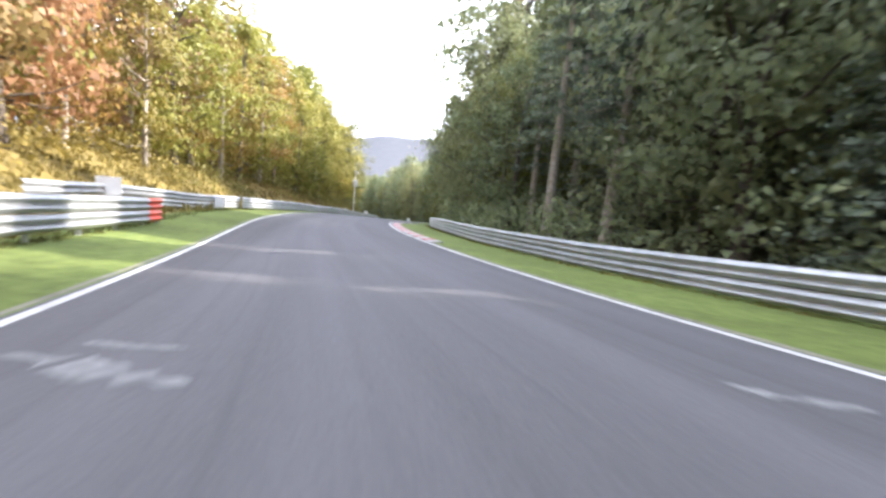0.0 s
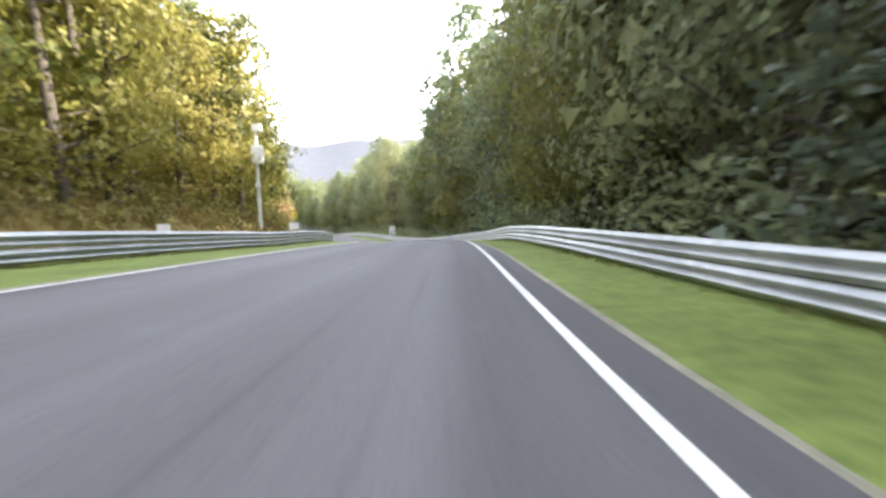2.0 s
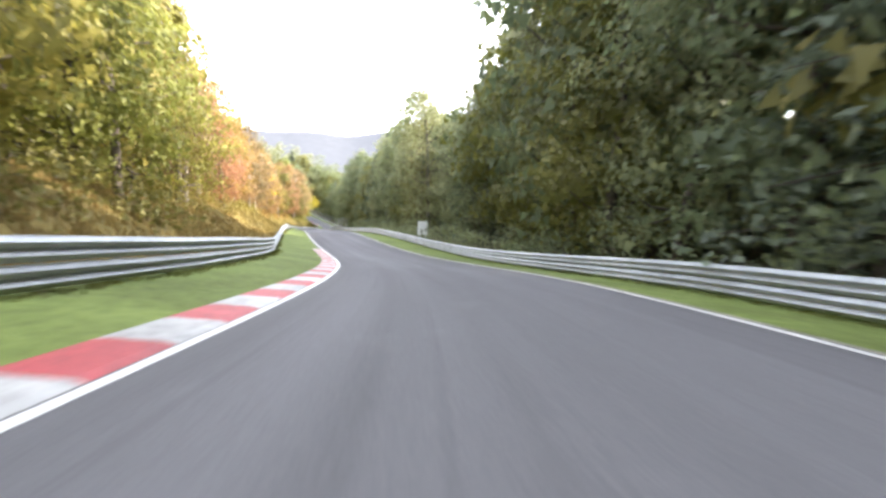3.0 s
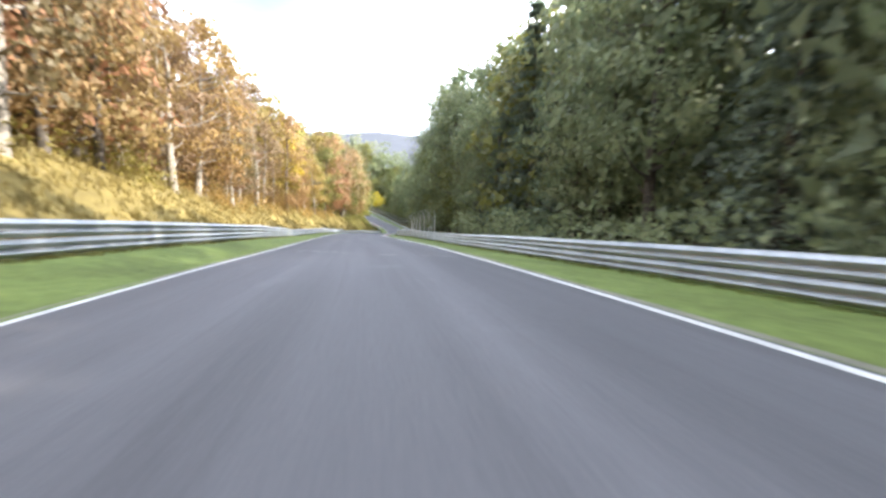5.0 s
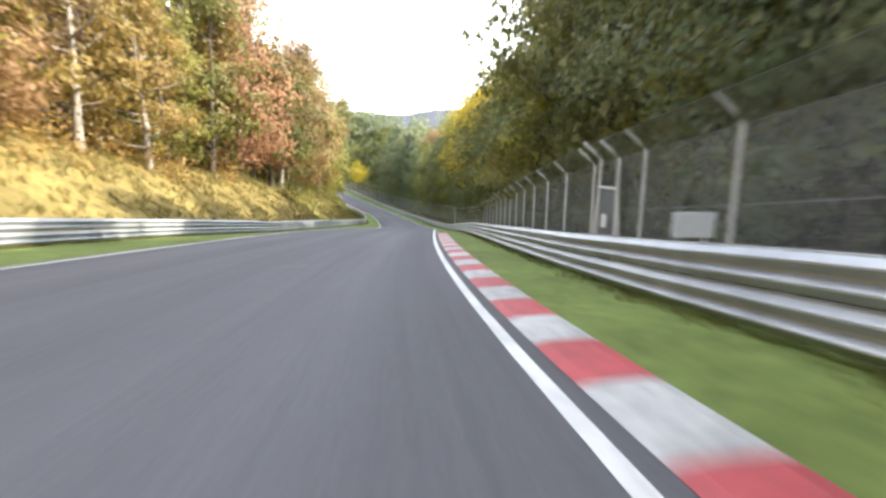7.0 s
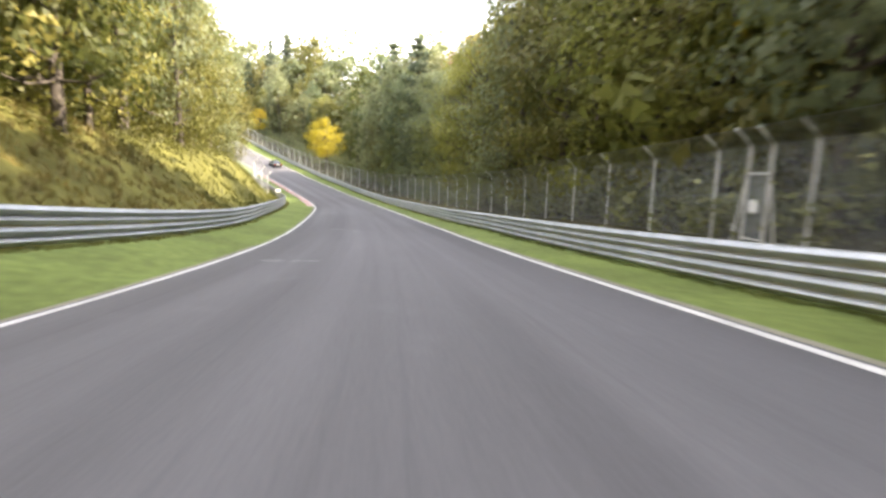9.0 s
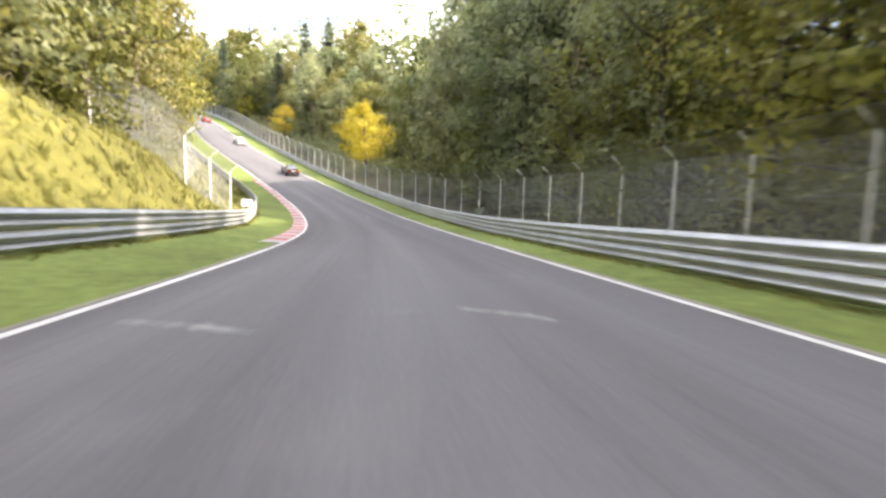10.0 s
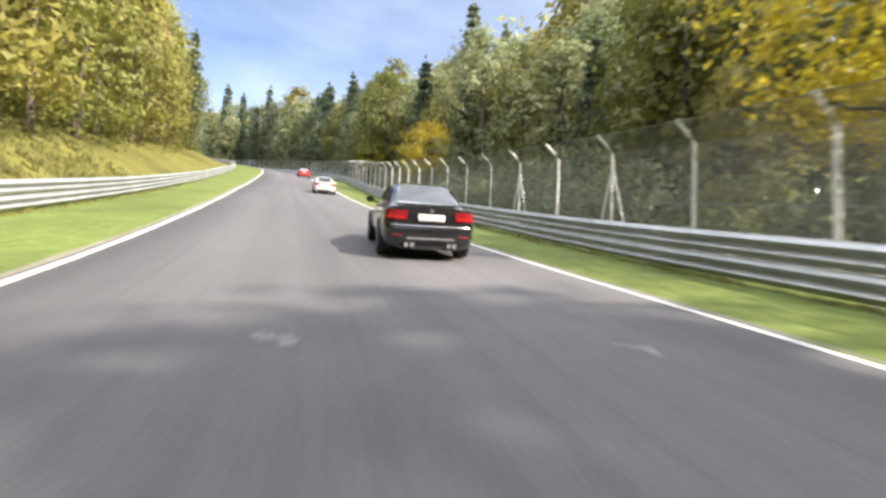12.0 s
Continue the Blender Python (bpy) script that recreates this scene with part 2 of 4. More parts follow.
# ---- the line of the road ----
STEP = 8.58
K = [1308, 762, 208, -337, -778, -1026, -1007, -681, -312, 36, 326, 618, 855, 958, 891, 641, 285, 20, -101, -113, -58, 24, 93, 114, 124, 111, -64, -352, -529, -542, -516, -386, -208, -32, 110, 205, 255, 279, 301, 355, 377, 297, 192, 232, 419, 669, 860, 940, 986, 924, 693, 301, 0, -132, -131, -38, 88, 190, 249, 273, 273, 256, 230, 198, 164, 131, 100, 72, 47, 26, 7, -9, -24, -37, -51]
G = [-130, -104, -79, -59, -52, -61, -75, -83, -82, -82, -90, -104, -121, -136, -142, -126, -98, -75, -66, -70, -81, -94, -102, -104, -106, -106, -107, -108, -106, -105, -100, -101, -107, -115, -123, -128, -129, -124, -112, -98, -78, -55, -48, -44, -39, -29, 0, 41, 84, 126, 167, 200, 221, 233, 239, 240, 238, 232, 227, 221, 214, 207, 198, 189, 179, 167, 155, 142, 128, 114, 99, 84, 69, 53, 38]
B = [-22, -24, -9, -1, 20, 24, 27, 37, 33, 18, 1, -14, -2, -8, 4, 12, 11, 2, -3, -4, -6, -8, -6, -9, -4, -10, -11, -16, 2, 12, 20, 12, 9, 7, 5, 4, 4, 3, -6, -17, -19, -19, 0, 0, -2, -12, -27, -25, -36, -29, -35, -12, -10, -8, -4, -3, -3, -2, -1, -1, 0, 0, 0, 0, 0, 0, 0, 0, 0, 0, 0, 0, 0, 0, 0]
HALF = (np.arange(20) * 34.32, [3.30, 3.44, 3.40, 3.26, 3.25, 3.38, 3.53, 3.59, 3.59, 3.52, 3.45, 3.32, 3.38, 3.50, 3.48, 3.49, 3.49, 3.50, 3.50, 3.51])
FINE = np.arange(-40.0, 660.0, 1.0)
NODES = np.arange(len(K)) * STEP
k_f = np.interp(FINE, NODES, np.array(K) * 1e-5)
k_f[FINE < 0] = K[0] * 0.4e-5
k_f += 0.0045 * np.clip((FINE - 484) / 25, 0, 1)
g_f, b_f = np.interp(FINE, NODES, np.array(G) * 1e-3), np.interp(FINE, NODES, np.array(B) * 1e-3)
g_f = g_f - 0.021 * np.clip((FINE - 432) / 14, 0, 1) * np.clip((476 - FINE) / 12, 0, 1)
zero = 40


def integrate(rate, at_zero=0.0):
    v = np.concatenate([[0], np.cumsum((rate[1:] + rate[:-1]) / 2)])
    return v - v[zero] + at_zero


TH = integrate(k_f)
X, Y, Z = integrate(-np.sin(TH)), integrate(np.cos(TH)), integrate(g_f)


def on(s, lat, up=0.0):
    """Points at s metres along the road, lat metres to the right of its middle, up above its plane."""
    th = np.interp(s, FINE, TH)
    return np.stack(np.broadcast_arrays(np.interp(s, FINE, X) + lat * np.cos(th), np.interp(s, FINE, Y) + lat * np.sin(th),
                                        np.interp(s, FINE, Z) - np.clip(lat, -9, 9) * np.interp(s, FINE, b_f) + up), -1)


def half(s):
    return np.interp(s, *HALF)


RAIL_R = ([-40, 10.3, 18.5, 24.3, 40, 57, 72, 88.7, 93.8, 107.9, 122.6, 137.4, 155.4, 197.9, 213, 220, 229, 238, 256, 262.5, 273.4, 325, 336, 347.1, 374.3, 389, 399.5, 412, 423, 431, 437.8, 452.6, 511.6, 660],
          [7.3, 7.2, 7.2, 7.2, 6.65, 6.6, 6.5, 5.75, 5.8, 6.3, 6.4, 7.0, 7.3, 6.65, 7.1, 7.2, 6.7, 6.1, 5.8, 6.0, 6.1, 6.1, 5.9, 5.5, 5.1, 5.1, 5.5, 5.5, 5.6, 5.7, 5.9, 6.5, 6.5, 6.5],
          [-.15, -.15, -.17, -.2, .01, .06, .03, .02, -.03, -.2, -.15, -.15, -.2, -.26, -.30, -.28, -.12, .02, .07, -.04, -.12, -.2, -.19, -.05, .03, 0, -.02, .04, .07, .10, .14, .05, 0, 0])
RAIL_L = ([-40, 15, 24.3, 38, 51.6, 65.4, 77, 83, 91.5, 106, 115, 127, 137.4, 197.9, 207, 228.1, 245, 265, 273.4, 288.3, 325, 338, 347.1, 356, 376.2, 389, 395, 404.5, 410, 420.1, 438, 449.6, 511.6, 660],
          [6.1, 6.0, 6.0, 6.1, 6.3, 6.7, 7.0, 7.25, 7.3, 6.2, 6.2, 6.5, 6.9, 5.9, 5.75, 6.4, 6.85, 7.3, 7.9, 8.3, 6.4, 6.0, 5.9, 5.8, 6.2, 6.35, 6.5, 6.6, 6.5, 6.7, 6.95, 7.2, 7.3, 7.0],
          [.1, .1, .1, .08, -.1, -.18, -.11, -.11, -.07, .13, .26, .38, .3, .33, .3, .18, 0, -.08, -.2, -.35, .45, .5, .35, .22, .24, .27, .23, .24, .24, .1, -.19, -.25, -.2, 0])
FENCE_S, FENCE_L = [220, 245, 266, 300, 335, 350, 392, 410, 430, 445, 512, 660], [9.0, 8.1, 8.0, 9.0, 10.1, 10.1, 9.1, 8.1, 7.1, 7.6, 8.2, 8.2]
BANK = ([-40, 22.4, 59, 96.4, 135.4, 195.8, 256.3, 325.7, 374.3, 395, 432.9, 491.9, 660], [2.0, 2.5, 3.0, 2.6, 3.4, 4.2, 4.6, 5.5, 4.8, 4.0, 3.6, 2.5, 2.5])


def smooth(t):
    t = np.clip(t, 0, 1)
    return t * t * (3 - 2 * t)


def lip(s, side):
    """Width of the asphalt outside the edge line: wider under the kerbs and on one stretch."""
    wide = smooth((s - 27) / 2) * smooth((61 - s) / 2) + smooth((s - 230) / 2) * smooth((283 - s) / 2)
    return 0.13 + np.where(np.asarray(side) > 0, 0.15 * wide + 0.42 * smooth((s - 57) / 4) * smooth((94 - s) / 10), 0.0)


def ground_up(s, lat):
    """Height of the ground over the road's plane."""
    s, lat = np.broadcast_arrays(np.asarray(s, float), np.asarray(lat, float))
    a = np.abs(lat)
    edge = half(s) + lip(s, lat) - 0.02
    rl, ru = np.interp(s, RAIL_L[0], RAIL_L[1]), np.interp(s, RAIL_L[0], RAIL_L[2])
    qr, qu = np.interp(s, RAIL_R[0], RAIL_R[1]), np.interp(s, RAIL_R[0], RAIL_R[2])
    left = ru * smooth((a - edge) / (rl - edge)) + np.interp(s, *BANK) * smooth((a - rl - 0.5) / np.interp(s, [358, 380, 404, 424], [9.0, 5.0, 5.0, 9.0])) + np.clip(a - rl - 9, 0, 60) * 0.12
    right = qu * smooth((a - edge) / (qr - edge)) + 0.5 * smooth((a - qr - 1.0) / 6.0) + np.clip(a - qr - 8, 0, 60) * 0.10
    wave = 0.18 * np.sin(s * 0.31 + lat * 0.5) * np.sin(s * 0.17 - lat * 0.23) * smooth((a - 9) / 4)
    return np.where(lat < 0, left, right) + wave + np.where(a < edge - 0.05, -0.05, 0.0)


# ---- building helpers ----


def mesh_object(name, verts, faces, mat, smooth_shade=False):
    me = bpy.data.meshes.new(name)
    me.from_pydata([tuple(v) for v in verts], [], [tuple(f) for f in faces])
    for m in (mat if isinstance(mat, (list, tuple)) else [mat]):
        me.materials.append(m)
    if smooth_shade:
        me.polygons.foreach_set("use_smooth", [True] * len(me.polygons))
    me.update()
    return new(name, me)


def part(name, bm, mat, parent, label=""):
    """Links a bmesh as one mesh object under a thing or a part."""
    me = bpy.data.meshes.new(name)
    bm.to_mesh(me)
    bm.free()
    me.materials.append(mat)
    ob = new(name, me)
    ob.parent = parent
    return tagged(ob, label)


def shared(name, me, parent, m):
    ob = new(name, me)
    ob.parent = parent
    ob.matrix_basis = m
    return ob


def strip(s_list, lats, ups):
    """Verts and faces of a sheet along the road; lats and ups are callables or numbers per column."""
    s = np.asarray(s_list, float)
    cols = [on(s, la(s) if callable(la) else la, u(s) if callable(u) else u) for la, u in zip(lats, ups)]
    v = np.stack(cols, 1).reshape(-1, 3)
    n, m = len(s), len(cols)
    i = (np.arange(n - 1)[:, None] * m + np.arange(m - 1)[None, :]).ravel()
    return v, np.stack([i, i + 1, i + m + 1, i + m], 1)


# ---- ground, road, lines ----


def build_ground():
    s = np.arange(-40, 650.1, 2.0)
    lat = np.concatenate([[-70, -55, -44, -36, -30], np.arange(-26, -11.9, 1.5), np.arange(-11.5, -3, 0.5), [-2, 2],
                          np.arange(3, 11.6, 0.5), np.arange(12.5, 20, 1.5), [24, 30, 38, 50, 70]])
    S, L = np.meshgrid(s, lat, indexing="ij")
    v = on(S.ravel(), L.ravel(), ground_up(S.ravel(), L.ravel()))
    n, m = S.shape
    i = (np.arange(n - 1)[:, None] * m + np.arange(m - 1)[None, :]).ravel()
    f = np.stack([i, i + 1, i + m + 1, i + m], 1)
    ob = mesh_object("ground", v, f, [GRASS, BANK_GRASS, FOREST_FLOOR, BANK_GREEN], True)
    mid = (np.arange(m - 1)[None, :] + 0 * np.arange(n - 1)[:, None]).ravel()
    lm = (lat[:-1] + lat[1:])[mid] / 2
    sm = (s[:-1, None] + 0 * lat[None, :-1]).ravel()
    idx = np.where((lm < 0) & (-lm > np.interp(sm, RAIL_L[0], RAIL_L[1]) + 0.3), 1, 0)
    idx = np.where((idx == 1) & (sm > 308), 3, idx)
    idx = np.where((lm > 0) & (lm > np.interp(sm, RAIL_R[0], RAIL_R[1]) + 0.6), 2, idx)
    ob.data.polygons.foreach_set("material_index", idx.astype(np.int32))
    tagged(ob, "mown grass verges, grassy banks and forest floor beside the track", "ground", kind="structure")
    # wide land around, joined to the outer edges of the verges' sheet
    xs, ys = np.concatenate([np.arange(-2600, -400, 200), np.arange(-400, 401, 20), np.arange(600, 2801, 200)]), \
        np.concatenate([np.arange(-1500, -200, 200), np.arange(-200, 801, 20), np.arange(1000, 3401, 200)])
    A, C = np.meshgrid(xs, ys, indexing="ij")
    P = np.stack([A.ravel(), C.ravel()], 1)
    k = np.arange(0, len(X), 4)
    d = np.sqrt(((P[:, None] - np.stack([X, Y], 1)[None, k]) ** 2).sum(2))
    j = k[d.argmin(1)]
    d = d.min(1)
    side = np.where((P[:, 0] - X[j]) * np.cos(TH[j]) + (P[:, 1] - Y[j]) * np.sin(TH[j]) < 0, -1.0, 1.0)
    rim = Z[j] - side * 9 * b_f[j] + ground_up(FINE[j], side * np.clip(d, 20, 70)) - 1.3
    out = (j == k[0]) | (j == k[-1])
    low = np.where(out, Z[j] - 1.0, Z[j] - 8.0)
    w = smooth((d - 75) / 160)
    h = np.where(d < 32, low, rim * (1 - w) + (Z[j] - 14 + np.clip(d - 80, 0, 400) * 0.02) * w)
    n, m = A.shape
    i = (np.arange(n - 1)[:, None] * m + np.arange(m - 1)[None, :]).ravel()
    far = mesh_object("land", np.column_stack([P, h]), np.stack([i, i + m, i + m + 1, i + 1], 1), WOODLAND, True)
    tagged(far, "rolling wooded land around the race track", "ground", kind="structure")


BANK_GRASS = surface("dry_bank_grass", [(0.25, (0.135, 0.104, 0.038)), (0.55, (0.200, 0.156, 0.052)), (0.8, (0.262, 0.205, 0.070))], 2.2, (0.16, 0.65, 1.22), 0.95, bump=0.9, dist=0.12, spec=0.15)
BANK_GREEN = surface("yellow_green_bank_grass", [(0.25, (0.085, 0.084, 0.023)), (0.55, (0.130, 0.124, 0.033)), (0.8, (0.178, 0.164, 0.046))], 2.2, (0.16, 0.6, 1.25), 0.95, bump=0.9, dist=0.12, spec=0.15)
WOODLAND = surface("woodland_cover", [(0.3, (0.035, 0.045, 0.020)), (0.55, (0.075, 0.080, 0.032)), (0.75, (0.13, 0.10, 0.045))], 0.12, (0.012, 0.7, 1.25), 1.0, bump=1.0, dist=1.5, spec=0.1)
FOREST_FLOOR = surface("forest_floor", [(0.3, (0.035, 0.035, 0.016)), (0.7, (0.10, 0.085, 0.04))], 2.0, (0.2, 0.7, 1.2), 0.95, bump=0.9, dist=0.1, spec=0.2)
build_ground()


def along_uv(ob, s, lat):
    """UV in metres: u across, v along the track."""
    layer = ob.data.uv_layers.new(name="track")
    idx = np.empty(len(ob.data.loops), dtype=np.int32)
    ob.data.loops.foreach_get("vertex_index", idx)
    layer.data.foreach_set("uv", np.stack([lat[idx], s[idx]], 1).ravel().astype(np.float32))


def build_road():
    s = np.arange(-40, 650.1, 2.0)
    v, f = strip(s, [lambda q: -half(q) - lip(q, -1) - .05, lambda q: -half(q) - lip(q, -1), -1.5, 1.5, lambda q: half(q) + lip(q, 1), lambda q: half(q) + lip(q, 1) + .05],
                 [-0.08, 0.0, 0.0, 0.0, 0.0, -0.08])
    ob = mesh_object("road", v, f, ASPHALT, True)
    along_uv(ob, np.repeat(s, 6), np.tile([-4, -3.9, -1.5, 1.5, 3.9, 4], len(s)))
    tagged(ob, "grey worn asphalt race track with smooth racing line", "road", kind="structure")
    for side in (-1, 1):
        v, f = strip(s, [lambda q: side * half(q) - 0.06, lambda q: side * half(q) + 0.06], [0.006, 0.006])
        tagged(mesh_object("edge_line", v, f, PAINT), "solid white painted edge line on the asphalt", "road marking", kind="structure")


build_road()


def build_shoulder(side):
    s = np.arange(-40, 650.1, 0.8)
    r = np.random.default_rng(3 + side)
    wob = np.convolve(r.uniform(0, 1, len(s) + 6), np.ones(7) / 7, "valid") + 0.25 * r.uniform(0, 1, len(s))
    width = 0.05 + 0.28 * np.clip(wob - 0.4, 0, 1)
    rim = half(s) + lip(s, side)
    cols = [on(s, side * (rim - 0.04), -0.012), on(s, side * (rim + 0.02 + width * 0.5), 0.012), on(s, side * (rim + 0.02 + width), -0.02)]
    v = np.stack(cols, 1).reshape(-1, 3)
    i = (np.arange(len(s) - 1)[:, None] * 3 + np.arange(2)[None]).ravel()
    tagged(mesh_object("shoulder", v, np.stack([i, i + 1, i + 4, i + 3], 1), DUST), "dusty worn strip between asphalt and grass", "shoulder", kind="structure")


DUST = surface("dusty_shoulder", [(0.3, (0.11, 0.105, 0.080)), (0.7, (0.21, 0.20, 0.155))], 11.0, (0.6, 0.7, 1.15), 0.95, bump=0.6, dist=0.015)
build_shoulder(-1)
build_shoulder(1)


def smudge(s0, lat0, s1, lat1, width, seed):
    """A worn stroke of white paint brushed on the asphalt, broken and ragged."""
    r = np.random.default_rng(seed)
    n = 16
    t = np.linspace(0, 1, n)
    s, lat = s0 + (s1 - s0) * t, lat0 + (lat1 - lat0) * t + 0.06 * np.sin(t * 7 + seed)
    d = np.array([lat1 - lat0, s1 - s0])
    d = np.array([-d[1], d[0]]) / np.linalg.norm(d)
    w = width * (0.25 + 0.75 * r.uniform(0, 1, n)) * np.sin(np.pi * np.clip(t, .03, .97)) ** 0.4
    a = on(s + d[1] * w, lat + d[0] * w, 0.005)
    b = on(s - d[1] * w, lat - d[0] * w, 0.005)
    v = np.stack([a, b], 1).reshape(-1, 3)
    f = [(2 * i, 2 * i + 1, 2 * i + 3, 2 * i + 2) for i in range(n - 1) if r.uniform() > 0.12]
    tagged(mesh_object("paint_stroke", v, f, OLD_PAINT), "worn pale paint stroke on the asphalt", "road marking", group="paint strokes")


OLD_PAINT = surface("worn_paint", [(0.35, (0.10, 0.10, 0.105)), (0.6, (0.19, 0.19, 0.19))], 8.0, (1.2, 0.8, 1.2), 0.7, bump=0.2, dist=0.003)
for k, row in enumerate(((14.2, -2.9, 13.5, -1.7, .22), (14.5, -2.6, 14.3, -1.9, .1), (13.2, 1.8, 12.5, 2.5, .12), (195.1, -2.5, 192.6, -0.3, .14), (191.5, 0.7, 191, 1.3, .12),
                         (190.6, 2.1, 189.9, 3.1, .10), (225, 0.2, 224.7, 1.2, .15), (340.9, -2.6, 340.5, -1.2, .14), (353, -1.7, 352.9, -1.0, .12), (351.5, -0.7, 351.4, -0.3, .1),
                         (370.7, 0.5, 370, 1.4, .10), (370.1, -2.7, 369.6, -1.4, .12), (407.3, 1.4, 406.7, 2.4, .12), (401.5, 0.9, 400.6, 1.1, .10), (401.1, 1.4, 400.8, 1.9, .10),
                         (415.6, 0.8, 415.4, 1.2, .10), (428.7, -1.0, 428.3, -0.8, .15), (428.2, 1.7, 427.9, 1.9, .12), (121.7, -0.6, 120.9, 0.3, .12), (130.7, -1.2, 130.5, -.6, .1))):
    smudge(*row, seed=k)

# ---- kerbs ----


def build_kerb(s0, s1, side, length):
    thing = new("kerb")
    n = round((s1 - s0) / length)
    for i in range(n):
        a, b = s0 + i * length, s0 + (i + 1) * length - 0.012
        q = np.array([a, (a + b) / 2, b])
        inner, outer = side * (half(q) + (0.20 if side > 0 else 0.085)), side * (half(q) + (0.73 if side > 0 else 0.77))
        rise = 0.055
        cols = [on(q, inner, 0.004), on(q, inner + side * 0.10, 0.03), on(q, outer - side * 0.1, rise), on(q, outer, rise - 0.01), on(q, outer, -0.12)]
        v = np.stack(cols, 1).reshape(-1, 3)
        f = [(r * 5 + c, r * 5 + c + 1, (r + 1) * 5 + c + 1, (r + 1) * 5 + c) for r in range(2) for c in range(4)]
        ob = mesh_object("kerb_block", v, f, KERB_WHITE if i % 2 == 0 else KERB_RED)
        ob.parent = thing
    tagged(thing, "red and white painted concrete kerb along the track edge", "kerb", group="track kerbs")


for a, b, side, length in ((28.97, 58.87, 1, 1.031), (99.5, 142.2, -1, 1.219), (231.71, 280.7, 1, 1.022), (382.0, 430.3, -1, 1.2075)):
    build_kerb(a, b, side, length)

# ---- guard rails ----


def w_profile(z0):
    """Section of one W beam: offsets towards the road and heights."""
    return [(-0.01, z0), (0.015, z0 + 0.004), (0.082, z0 + 0.070), (0.088, z0 + 0.080), (0.086, z0 + 0.096), (0.075, z0 + 0.108), (0.012, z0 + 0.158), (0.008, z0 + 0.182),
            (0.075, z0 + 0.240), (0.088, z0 + 0.255), (0.086, z0 + 0.272), (0.076, z0 + 0.284), (0.034, z0 + 0.335), (0.030, z0 + 0.350), (-0.02, z0 + 0.356)]


def post_mesh():
    bm = bmesh.new()
    for dx, w, d in ((0, 0.055, 0.006), (-0.025, 0.006, 0.09), (0.025, 0.006, 0.09)):
        m = Matrix.LocRotScale((dx, 0 if d < 0.01 else 0.045, 0.29), None, (w, d, 0.96))
        bmesh.ops.create_cube(bm, size=1, matrix=m)
    me = bpy.data.meshes.new("post")
    bm.to_mesh(me)
    bm.free()
    me.materials.append(STEEL)
    return me


POST = post_mesh()


def build_rail(s0, s1, side, table=None, lat_f=None, up_f=None):
    """Guard rail of two stacked W beams on posts from s0 to s1."""
    lat_f = lat_f or (lambda q: side * np.interp(q, table[0], table[1]))
    up_f = up_f or (lambda q: np.interp(q, table[0], table[2]))
    thing = new("guard_rail")
    mid = (s0 + s1) / 2
    thing.location = on(mid, lat_f(mid), up_f(mid))
    inv = thing.location.copy()
    q = np.linspace(s0, s1, max(3, int((s1 - s0) / 2) + 1))
    for z0 in (0.05, 0.425):
        prof = w_profile(z0)
        cols = [on(q, lat_f(q) - side * o, up_f(q) + z) - np.array(inv) for o, z in prof]
        cols += [on(q, lat_f(q) - side * (o - 0.006), up_f(q) + z) - np.array(inv) for o, z in reversed(prof)]
        m = len(cols)
        v = np.stack(cols, 1).reshape(-1, 3)
        f = [(r * m + c, r * m + (c + 1) % m, (r + 1) * m + (c + 1) % m, (r + 1) * m + c) for r in range(len(q) - 1) for c in range(m)]
        ob = mesh_object("beam", v, f, STEEL)
        ob.parent = thing
    for a in np.arange(s0 + 1.0, s1, 2.0):
        pos = on(a, lat_f(a) + side * 0.05, up_f(a)) - np.array(inv)
        th = float(np.interp(a, FINE, TH))
        shared("post", POST, thing, Matrix.LocRotScale(pos, Euler((0, 0, th + (math.pi / 2 if side < 0 else -math.pi / 2))), None))
    return tagged(thing, "galvanised steel guard rail with two stacked W beams", "guard rail", group="guard rails")


END_S, END_L, END_U = [-40, 10, 20, 24, 28.3], [6.2, 6.0, 5.8, 5.65, 5.6], [.2, .22, .22, .2, .1]
for a in range(-40, 640, 40):
    build_rail(a, a + 40, 1, RAIL_R)
build_rail(-40, 28.3, -1, lat_f=lambda q: -np.interp(q, END_S, END_L), up_f=lambda q: np.interp(q, END_S, END_U))
build_rail(24.0, 44, -1, lat_f=lambda q: -np.interp(q, [24, 30, 37, 44], [7.3, 7.1, 6.7, 6.3]), up_f=lambda q: np.interp(q, [24, 29, 37, 44], [0.47, 0.43, 0.06, 0.0]))
for a in range(44, 640, 40):
    build_rail(a, min(a + 40, 640), -1, RAIL_L)

# ---- trees ----


def tube(path, radii, sides=7):
    path = [Vector(q) for q in path]
    v, f = [], []
    for i, (c, r) in enumerate(zip(path, radii)):
        d = (path[min(i + 1, len(path) - 1)] - path[max(i - 1, 0)]).normalized()
        a = d.orthogonal().normalized()
        b = d.cross(a)
        for k in range(sides):
            t = 2 * math.pi * k / sides
            v.append(c + a * (r * math.cos(t)) + b * (r * math.sin(t)))
        if i:
            o = (i - 1) * sides
            f += [(o + k, o + (k + 1) % sides, o + sides + (k + 1) % sides, o + sides + k) for k in range(sides)]
    return v, f


def join(pieces):
    v, f, o = [], [], 0
    for a, b in pieces:
        v += [tuple(q) for q in a]
        f += [tuple(i + o for i in q) for q in b]
        o = len(v)
    return v, f


